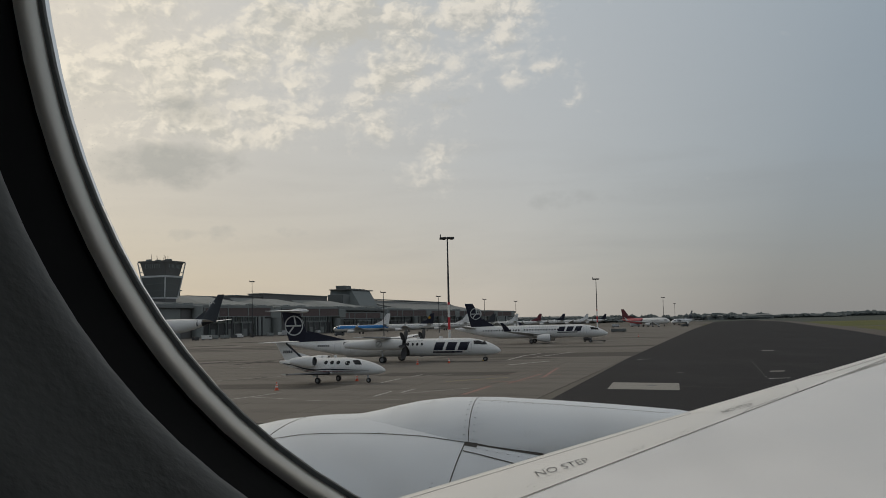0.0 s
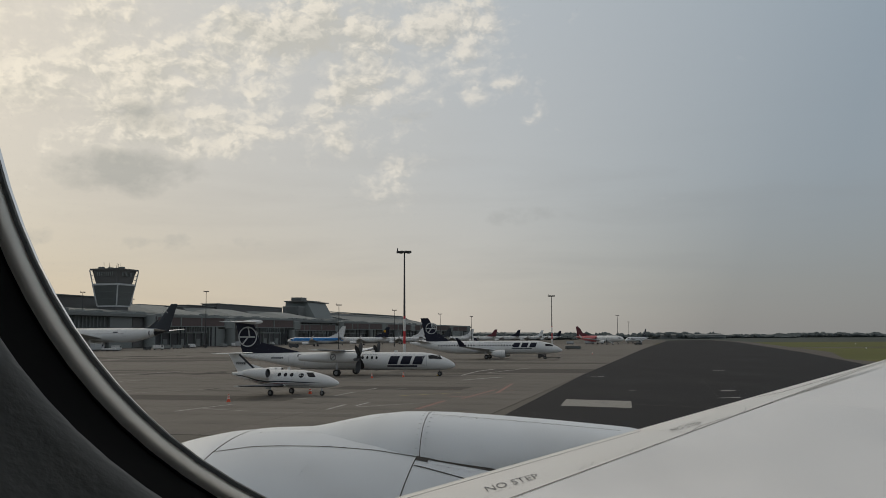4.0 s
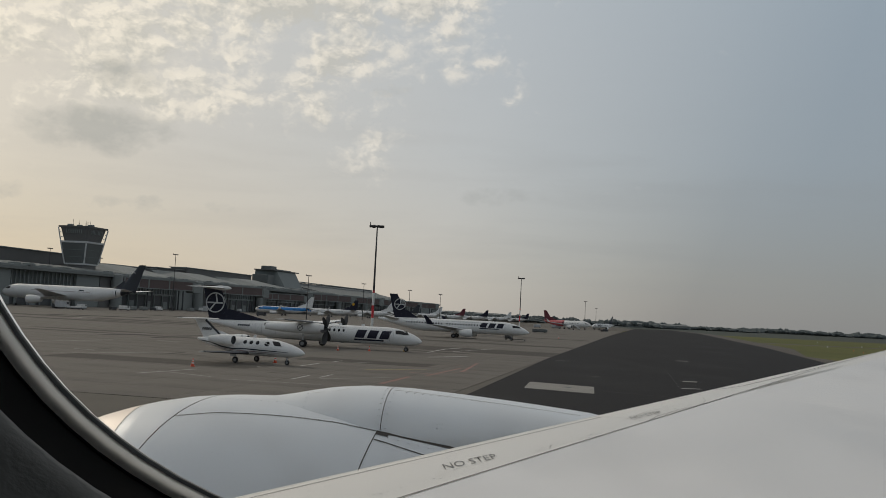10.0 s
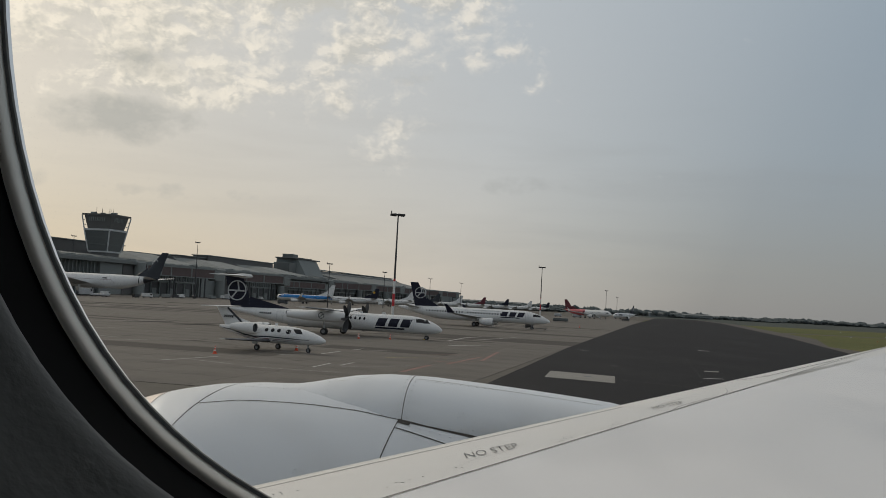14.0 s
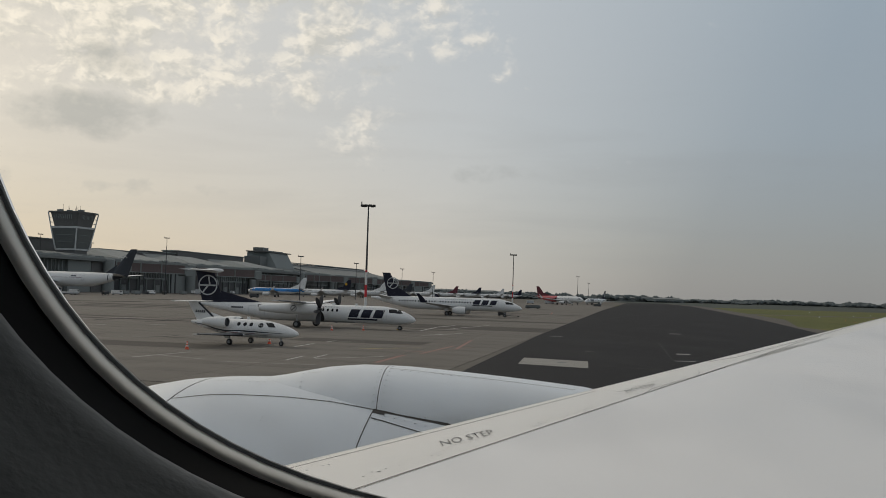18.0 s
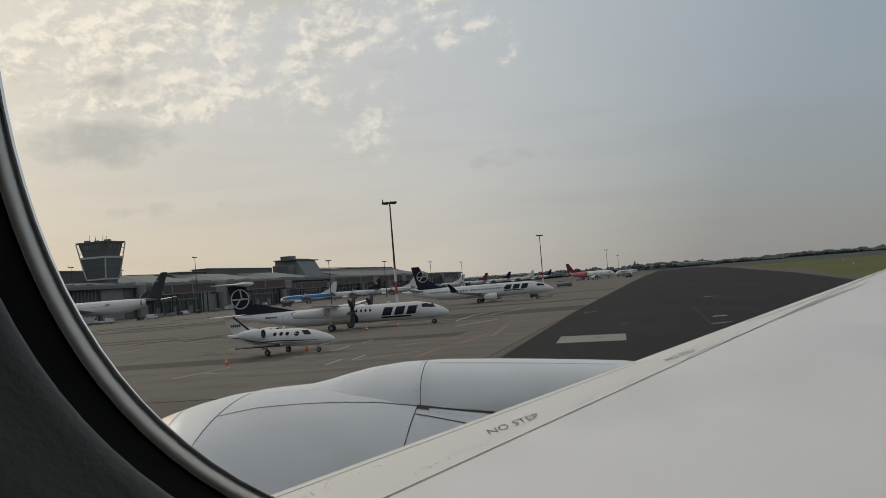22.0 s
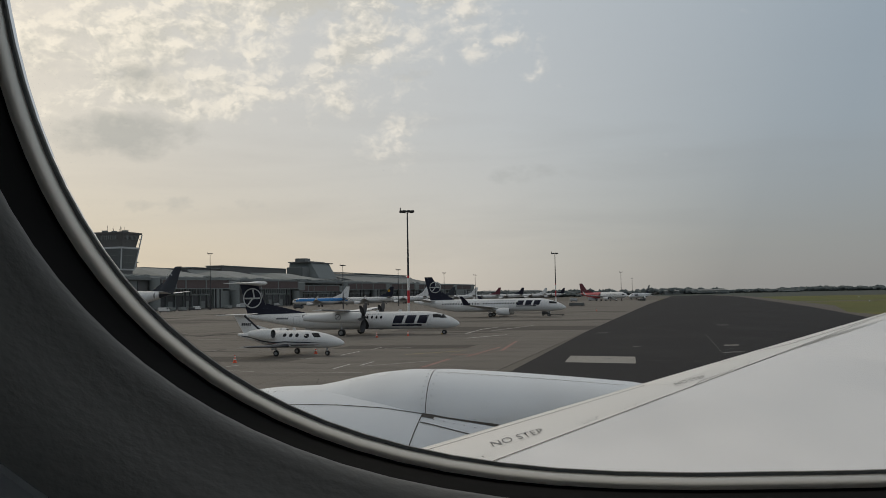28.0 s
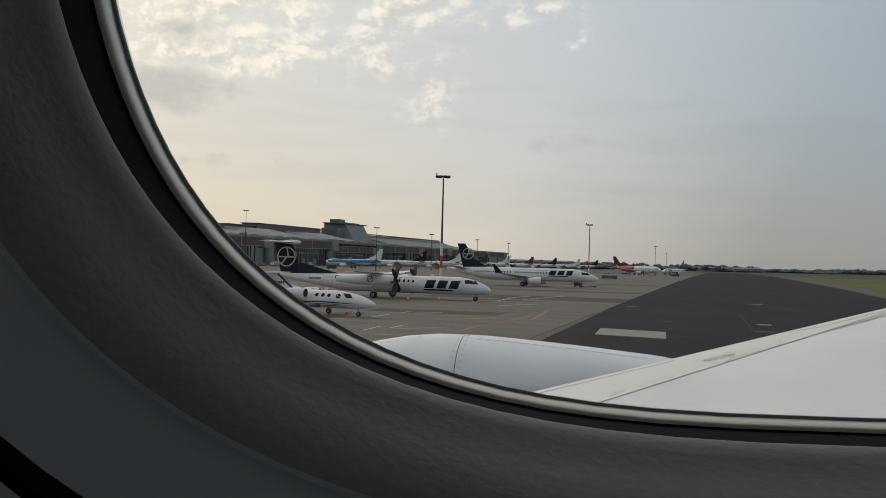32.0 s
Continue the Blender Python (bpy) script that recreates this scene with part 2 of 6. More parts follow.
def window_glass():
    m = bpy.data.materials.new("window_glass")
    m.use_nodes = True
    nt = m.node_tree
    nt.nodes.clear()
    out, mx = nt.nodes.new("ShaderNodeOutputMaterial"), nt.nodes.new("ShaderNodeMixShader")
    clear, gloss, fr = nt.nodes.new("ShaderNodeBsdfTransparent"), nt.nodes.new("ShaderNodeBsdfGlossy"), nt.nodes.new("ShaderNodeFresnel")
    clear.inputs[0].default_value = (0.97, 0.975, 0.97, 1)
    gloss.inputs["Roughness"].default_value = 0.02
    fr.inputs["IOR"].default_value = 1.06
    nt.links.new(fr.outputs[0], mx.inputs[0])
    nt.links.new(clear.outputs[0], mx.inputs[1])
    nt.links.new(gloss.outputs[0], mx.inputs[2])
    nt.links.new(mx.outputs[0], out.inputs[0])
    return m


M = {
    "wing": surface("wing_paint", (0.765, 0.75, 0.735), 0.42, vary=0.07, scale=0.7, fine=4.0, dirt=(0.48, 0.48, 0.48), dirt_scale=0.55, dirt_amount=0.40, stretch=(1.0, 0.45, 1.0)),
    "slat": surface("slat_paint", (0.74, 0.715, 0.67), 0.40, vary=0.05, scale=0.8, fine=5.0),
    "nacelle": surface("nacelle_paint", (0.675, 0.71, 0.74), 0.38, vary=0.04, scale=0.7, fine=6.0, coat=0.08, dirt=(0.45, 0.45, 0.45), dirt_scale=1.2, dirt_amount=0.22),
    "lip": surface("lip_metal", (0.60, 0.53, 0.475), 0.48, metal=0.3, vary=0.08, scale=1.5),
    "seam": surface("seam_sealant", (0.05, 0.045, 0.04), 0.7, vary=0.3, scale=2.0),
    "faint": surface("worn_seam", (0.40, 0.39, 0.37), 0.7, vary=0.2, scale=4.0),
    "stencil": surface("stencil_paint", (0.14, 0.14, 0.14), 0.7, vary=0.35, scale=12.0),
    "white": surface("aircraft_white", (0.72, 0.72, 0.71), 0.35, vary=0.05, scale=0.3, fine=2.0, coat=0.3, dirt=(0.4, 0.39, 0.37), dirt_scale=0.35, dirt_amount=0.18),
    "grey": surface("aircraft_grey", (0.42, 0.43, 0.44), 0.45, vary=0.08, scale=0.4),
    "navy": surface("aircraft_navy", (0.012, 0.013, 0.026), 0.5, vary=0.1, scale=0.5, spec=0.25),
    "dark": surface("dark_tail", (0.022, 0.026, 0.034), 0.4, vary=0.12, scale=0.4),
    "blue": surface("sky_blue_paint", (0.02, 0.19, 0.50), 0.4, vary=0.08, scale=0.3),
    "red": surface("signal_red_paint", (0.55, 0.03, 0.04), 0.45, vary=0.1, scale=1.0),
    "pink": surface("pale_red_paint", (0.50, 0.12, 0.13), 0.45, vary=0.1, scale=0.6),
    "maroon": surface("maroon_paint", (0.12, 0.02, 0.03), 0.5, vary=0.1),
    "yellow": surface("yellow_paint", (0.55, 0.36, 0.06), 0.6, vary=0.2, scale=2.0),
    "amber": surface("amber_paint", (0.60, 0.33, 0.02), 0.5, vary=0.1),
    "cockpit": surface("dark_glazing", (0.012, 0.013, 0.015), 0.25, vary=0.1, spec=0.3),
    "tyre": surface("tyre_rubber", (0.018, 0.018, 0.018), 0.85, vary=0.2, scale=6.0, bump=0.003),
    "rim": surface("wheel_metal", (0.20, 0.20, 0.20), 0.4, metal=0.5),
    "strut": surface("gear_strut", (0.38, 0.38, 0.38), 0.4, metal=0.3),
    "blade": surface("propeller_black", (0.02, 0.02, 0.022), 0.5, vary=0.2),
    "concrete": surface("apron_concrete", (0.146, 0.134, 0.119), 0.85, vary=0.22, scale=0.06, fine=0.9, dirt=(0.09, 0.085, 0.08), dirt_scale=0.09, dirt_amount=0.55, random_tone=0.10, spec=0.08),
    "joint": surface("joint_filler", (0.125, 0.115, 0.10), 0.9, vary=0.2, scale=0.3, spec=0.08),
    "asphalt": surface("taxiway_asphalt", (0.0212, 0.0203, 0.0212), 0.85, vary=0.28, scale=0.07, fine=0.9, dirt=(0.036, 0.034, 0.034), dirt_scale=0.12, dirt_amount=0.6, stretch=(1, 0.35, 1), spec=0.08),
    "shoulder": surface("shoulder_asphalt", (0.115, 0.105, 0.095), 0.9, vary=0.2, scale=0.05, fine=1.0, spec=0.08),
    "patch": surface("concrete_patch", (0.27, 0.26, 0.24), 0.85, vary=0.15, scale=0.4, fine=3.0, spec=0.08),
    "repair": surface("asphalt_repair", (0.085, 0.078, 0.070), 0.9, vary=0.25, scale=0.15, fine=1.5, spec=0.08),
    "grass": surface("airfield_grass", (0.092, 0.097, 0.036), 0.95, vary=0.6, scale=0.03, fine=0.3, dirt=(0.17, 0.145, 0.06), dirt_scale=0.016, dirt_amount=0.95, stretch=(0.35, 1.6, 1), spec=0.08),
    # far field and trees: distance haze is mixed into the base colour
    "field": surface("far_field", (0.070, 0.078, 0.070), 0.95, vary=0.3, scale=0.004, spec=0.08),
    "tree": surface("haze_tinted_foliage", (0.098, 0.112, 0.112), 0.9, vary=0.4, scale=0.1, fine=1.2, spec=0.08),
    "paint_white": surface("worn_white_paint", (0.38, 0.37, 0.35), 0.8, vary=0.3, scale=0.6, fine=4.0),
    "paint_red": surface("worn_red_paint", (0.205, 0.108, 0.088), 0.8, vary=0.35, scale=0.3, fine=2.0),
    "paint_yellow": surface("worn_yellow_paint", (0.40, 0.31, 0.10), 0.8, vary=0.3, scale=0.4, fine=2.0),
    # terminal tones are lifted to carry distance haze in the colour
    "facade": surface("facade_panel", (0.155, 0.172, 0.168), 0.6, vary=0.15, scale=0.05, fine=0.8),
    "facade_dark": surface("facade_glazing", (0.10, 0.108, 0.106), 0.4, vary=0.25, scale=0.08),
    "facade_light": surface("facade_block", (0.20, 0.216, 0.21), 0.65, vary=0.1, scale=0.06),
    "roof": surface("roof_sheet", (0.165, 0.175, 0.172), 0.7, vary=0.15, scale=0.03, fine=0.6, spec=0.2),
    "roof_dark": surface("roof_dark", (0.115, 0.113, 0.110), 0.6, vary=0.15, scale=0.05),
    "bridge": surface("bridge_panel", (0.10, 0.072, 0.068), 0.6, vary=0.2, scale=0.15),
    "trim": surface("white_steel", (0.50, 0.51, 0.51), 0.5, vary=0.08, scale=0.2),
    "steel": surface("dark_steel", (0.068, 0.07, 0.073), 0.5, vary=0.15, scale=0.3, metal=0.3),
    "lamp": surface("lamp_housing", (0.04, 0.04, 0.042), 0.5, vary=0.1),
    "cone": surface("cone_orange", (0.62, 0.09, 0.04), 0.6, vary=0.1, scale=4.0),
    "cone_white": surface("cone_band", (0.7, 0.7, 0.68), 0.5, vary=0.08, scale=4.0),
    "bezel": surface("window_bezel", (0.70, 0.66, 0.585), 0.38, metal=0.7, vary=0.06, scale=20.0),
    "gasket": surface("window_gasket", (0.009, 0.009, 0.009), 0.85, vary=0.25, scale=60.0, fine=400.0, spec=0.03),
    "seal": surface("pane_seal", (0.22, 0.215, 0.20), 0.6, vary=0.15, scale=60.0, fine=400.0),
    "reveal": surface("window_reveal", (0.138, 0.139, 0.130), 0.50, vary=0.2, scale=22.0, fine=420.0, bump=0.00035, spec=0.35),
    "panel": surface("cabin_panel", (0.38, 0.385, 0.385), 0.65, vary=0.06, scale=10.0, fine=500.0, bump=0.0001),
    "cabin": surface("cabin_lining", (0.40, 0.39, 0.375), 0.8, vary=0.1, scale=3.0),
    "glass": window_glass(),
}


# ---------------------------------------------------------------- mesh helpers
def finish(name, bm, material, smooth=False):
    bmesh.ops.recalc_face_normals(bm, faces=bm.faces)
    mesh = bpy.data.meshes.new(name)
    bm.to_mesh(mesh)
    bm.free()
    if material:
        mesh.materials.append(M[material])
    if smooth:
        mesh.polygons.foreach_set("use_smooth", [True] * len(mesh.polygons))
        mesh.set_sharp_from_angle(angle=radians(38))
    return mesh


def part(name, bm, material, parent, label="", smooth=False):
    mesh = finish(name, bm, material, smooth) if isinstance(bm, bmesh.types.BMesh) else bm
    ob = new(name, mesh)
    ob.parent = parent
    if label:
        tagged(ob, label)
    return ob


def thing(name, label, category, m=None, group="", kind=""):
    ob = new(name)
    ob.empty_display_size = 0.3
    if m is not None:
        ob.matrix_world = m
    return tagged(ob, label, category, group, kind)


def structure(name, bm, material, label, category, smooth=False):
    ob = new(name, finish(name, bm, material, smooth))
    return tagged(ob, label, category, kind="structure")


def loft(rings, cap=(True, True), closed=True, bm=None):
    bm = bm or bmesh.new()
    vs = [[bm.verts.new(p) for p in ring] for ring in rings]
    n = len(vs[0])
    for a, b in zip(vs, vs[1:]):
        for i in range(n if closed else n - 1):
            j = (i + 1) % n
            bm.faces.new((a[i], a[j], b[j], b[i]))
    if cap[0]:
        bm.faces.new(vs[0])
    if cap[1]:
        bm.faces.new(vs[-1])
    return bm


def box(size, at=(0, 0, 0), bevel=0.0, bm=None, rot=None):
    tmp = bmesh.new()
    bmesh.ops.create_cube(tmp, size=1)
    bmesh.ops.scale(tmp, vec=size, verts=tmp.verts)
    if bevel:
        bmesh.ops.bevel(tmp, geom=tmp.edges[:], offset=bevel, segments=1, affect="EDGES")
    if rot is not None:
        bmesh.ops.rotate(tmp, matrix=rot, verts=tmp.verts)
    bmesh.ops.translate(tmp, vec=at, verts=tmp.verts)
    if bm is None:
        return tmp
    mesh = bpy.data.meshes.new("t")
    tmp.to_mesh(mesh)
    tmp.free()
    bm.from_mesh(mesh)
    bpy.data.meshes.remove(mesh)
    return bm


def rod(a, b, r0, r1=None, n=10, bm=None):
    a, b = Vector(a), Vector(b)
    r1 = r0 if r1 is None else r1
    w = (b - a).normalized()
    u = w.orthogonal().normalized()
    v = w.cross(u)
    rings = []
    for p, r in ((a, r0), (b, r1)):
        rings.append([p + (u * math.cos(6.28319 * i / n) + v * math.sin(6.28319 * i / n)) * r for i in range(n)])
    return loft(rings, bm=bm)


def revolve(profile, axis="x", n=28, bm=None, cap=(False, False), centre=(0, 0, 0)):
    rings = []
    c = Vector(centre)
    for p, r in profile:
        ring = []
        for i in range(n):
            a = 2 * math.pi * i / n
            y, z = r * math.cos(a), r * math.sin(a)
            ring.append(c + (Vector((p, y, z)) if axis == "x" else Vector((y, p, z)) if axis == "y" else Vector((y, z, p))))
        rings.append(ring)
    return loft(rings, cap, bm=bm)


def prism(points, height, z=0.0, bm=None):
    bm = bm or bmesh.new()
    low = [bm.verts.new((x, y, z)) for x, y in points]
    top = [bm.verts.new((x, y, z + height)) for x, y in points]
    n = len(points)
    for i in range(n):
        j = (i + 1) % n
        bm.faces.new((low[i], low[j], top[j], top[i]))
    bm.faces.new(low)
    bm.faces.new(top)
    return bm


def sheet(points, z, bm=None):
    bm = bm or bmesh.new()
    bm.faces.new([bm.verts.new((x, y, z)) for x, y in points])
    return bm


def polar(az, d):
    return Vector((-d * math.sin(radians(az)), d * math.cos(radians(az)), 0.0))


# ---------------------------------------------------------------- the airliner the camera rides in
EYE = 6.2794
# cabin window: x along the fuselage towards the tail, y outwards, z up
_a, _l = radians(-3.48), radians(-6.4)
WU = Vector((math.cos(_a), math.sin(_a), 0))
WN0 = Vector((-math.sin(_a), math.cos(_a), 0))
WN = WN0 * math.cos(_l) + Vector((0, 0, math.sin(_l)))
WV = Vector((0, 0, math.cos(_l))) - WN0 * math.sin(_l)
WINDOW = Matrix(((WU.x, WN.x, WV.x, 0), (WU.y, WN.y, WV.y, 0), (WU.z, WN.z, WV.z, EYE), (0, 0, 0, 1)))
HALF_W, HALF_H, ROUND = 0.192, 0.2345, 3.25


def window_ring(grow, depth, n=120, power=ROUND):
    ring = []
    for i in range(n):
        t = 2 * math.pi * i / n
        c, s = math.cos(t), math.sin(t)
        ring.append(((HALF_W + grow) * math.copysign(abs(c) ** (2 / power), c), -depth, (HALF_H + grow) * math.copysign(abs(s) ** (2 / power), s)))
    return ring


def window_band(profile):
    return loft([window_ring(g, d) for g, d in profile], (False, False))


def build_cabin():
    win = thing("window_1", "dark-framed aircraft cabin window with metal bezel and clear pane", "window", WINDOW, kind="structure")
    part("pane_seal", window_band([(0.0002, -0.0046), (0.0003, -0.0034), (0.0010, -0.0032)]), "seal", win, "thin grey seal round the pane", True)
    part("window_bezel", window_band([(0.0010, -0.0032), (0.0012, -0.0018), (0.0015, -0.0004), (0.0019, 0.0008), (0.0024, 0.0018), (0.0029, 0.0024), (0.0034, 0.0027)]), "bezel", win, "brushed metal bezel round the pane", True)
    part("gasket", window_band([(0.0034, 0.0027), (0.0035, 0.0020), (0.0039, 0.0022), (0.0044, 0.0130), (0.0052, 0.0232)]), "gasket", win, "soft black rubber window seal", True)
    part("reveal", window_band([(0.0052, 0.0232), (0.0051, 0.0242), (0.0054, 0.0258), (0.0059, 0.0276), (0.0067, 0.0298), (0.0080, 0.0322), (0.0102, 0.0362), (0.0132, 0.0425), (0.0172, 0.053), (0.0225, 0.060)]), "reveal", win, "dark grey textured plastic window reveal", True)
    part("reveal_trim", window_band([(0.0225, 0.0600), (0.0235, 0.0597), (0.0300, 0.0665), (0.0375, 0.0735)]), "panel", win, "lighter grey trim ring of the reveal", True)
    part("reveal_lip", window_band([(0.0375, 0.0735), (0.0380, 0.0715), (0.0410, 0.0715), (0.0418, 0.0750)]), "gasket", win, "black joint between reveal and panel", True)
    pane = part("pane", loft([window_ring(0.0006, -0.0047), window_ring(0.0006, -0.0080)]), "glass", win, "clear outer window pane")
    pane.visible_shadow = False
    rng = random.Random(17)
    for x, z, size in ((-0.1122, -0.2131, 0.00014), (-0.1114, -0.2122, 0.00010), (-0.1126, -0.2138, 0.00011), (-0.1108, -0.2134, 0.00009)):
        bm = bmesh.new()
        bm.faces.new([bm.verts.new((x + size * rng.uniform(0.6, 1.5) * math.cos(k), 0.0044, z + size * rng.uniform(0.5, 1.2) * math.sin(k))) for k in (0.2, 1.3, 2.4, 3.4, 4.4, 5.5)])
        part("dirt_speck", bm, "stencil", win, "tiny dark speck of dirt on the pane")
    wall = structure("wall_cabin", window_band([(0.0418, 0.0750), (0.052, 0.083), (0.08, 0.093), (0.12, 0.098), (0.30, 0.102)]), "panel", "pale grey moulded cabin sidewall panel round the window", "wall", True)
    wall.matrix_world = WINDOW
    # the rest of the cabin closes the place behind the camera
    for name, size, at in (("wall_cabin_front", (0.03, 2.2, 2.2), (-1.2, -1.2, 0)), ("wall_cabin_rear", (0.03, 2.2, 2.2), (1.2, -1.2, 0)), 
                           ("ceiling", (2.4, 2.3, 0.03), (0, -1.2, 1.05)), ("floor", (2.4, 2.3, 0.03), (0, -1.2, -1.1))):
        ob = structure(name, box(size, at, 0.005), "cabin", "plain dark cabin lining", name.split("_")[0])
        ob.matrix_world = WINDOW
    # far side of the cabin, out of view; its windows are oversized to brighten the reveal
    for k in range(5):
        ob = structure("wall_cabin_far", box((0.14, 0.03, 2.2), (-1.2 + 0.6 * k, -2.3, 0), 0.005), "cabin", "far cabin wall between windows", "wall")
        ob.matrix_world = WINDOW
    for z, h in ((-0.80, 0.6), (0.86, 0.38)):
        ob = structure("wall_cabin_far", box((2.4, 0.028, h), (0, -2.3, z), 0.005), "cabin", "far cabin wall above and below the windows", "wall")
        ob.matrix_world = WINDOW
    bm = bmesh.new()
    outer, inner = [bm.verts.new(p) for p in ((-1.2, -0.106, -1.1), (1.2, -0.106, -1.1), (1.2, -0.106, 1.05), (-1.2, -0.106, 1.05))], [bm.verts.new((x, -0.106, z)) for x, z in ((-0.40, -0.44), (0.40, -0.44), (0.40, 0.44), (-0.40, 0.44))]
    for i in range(4):
        j = (i + 1) % 4
        bm.faces.new((outer[i], outer[j], inner[j], inner[i]))
    ob = structure("wall_cabin_side", bm, "cabin", "plain cabin sidewall around the window panel", "wall")
    ob.matrix_world = WINDOW


build_cabin()


def build_fuselage():
    """The outer skin on the wing side, from keel to crown, open round the window."""
    xs = [-14.0, -9.0, -5.0, -2.0, -0.45, 0.45, 2.0, 5.0, 9.0, 14.0]
    angles = [-90, -75, -60, -45, -32, -20, -11, 11, 20, 32, 45, 60, 75, 90]
    r, cy, cz = 3.0, -2.85, 0.0
    bm = bmesh.new()
    grid = [[bm.verts.new((x, cy + r * math.cos(radians(a)), cz + r * math.sin(radians(a)))) for a in angles] for x in xs]
    for i in range(len(xs) - 1):
        for j in range(len(angles) - 1):
            if not (xs[i] == -0.45 and angles[j] == -11):
                bm.faces.new((grid[i][j], grid[i + 1][j], grid[i + 1][j + 1], grid[i][j + 1]))
    ob = structure("wall_fuselage", bm, "white", "white outer fuselage skin of the airliner round the window", "wall", True)
    ob.matrix_world = WINDOW


build_fuselage()

# wing: s runs out along the leading edge, c back along the chord
WING_A = Vector((0.62, 8.49, -1.44 + EYE))
WING_S = Vector((18.97, 23.77, 0.986)).normalized()
WING_C = Vector((math.cos(radians(6)), math.sin(radians(6)), 0))
WING_N = WING_C.cross(WING_S).normalized()
CROWN = [(-0.05, -0.15), (-0.045, -0.10), (-0.03, -0.055), (0.0, -0.012), (0.06, 0.004), (0.15, 0.016), (0.30, 0.03), (0.6, 0.042), (1.2, 0.05), (2.4, 0.055), (4.0, 0.03), (6.0, -0.06), (8.0, -0.25)]


def crown(c):
    for (a, za), (b, zb) in zip(CROWN, CROWN[1:]):
        if c <= b:
            return za + (zb - za) * (c - a) / (b - a)
    return CROWN[-1][1]


def on_wing(s, c, lift=0.0):
    return WING_A + WING_S * s + WING_C * c + WING_N * (crown(c) + lift)


def strip(points, width, place, lift, normal):
    """A thin band along points given in a surface's own terms."""
    ps = [place(*p, lift) for p in points]
    bm = bmesh.new()
    left, right = [], []
    for i, p in enumerate(ps):
        t = (ps[min(i + 1, len(ps) - 1)] - ps[max(i - 1, 0)]).normalized()
        side = normal.cross(t).normalized() * width / 2
        left.append(bm.verts.new(p + side))
        right.append(bm.verts.new(p - side))
    for i in range(len(ps) - 1):
        bm.faces.new((left[i], left[i + 1], right[i + 1], right[i]))
    return bm


def lettering(text, size):
    curve = bpy.data.curves.new("stencil", "FONT")
    curve.body, curve.size, curve.extrude, curve.resolution_u = text, size, 0.0, 3
    curve.offset = -0.009
    ob = bpy.data.objects.new("stencil", curve)
    scene.collection.objects.link(ob)
    bpy.context.view_layer.update()
    mesh = bpy.data.meshes.new_from_object(ob)
    bpy.data.objects.remove(ob)
    mesh.materials.clear()
    return mesh


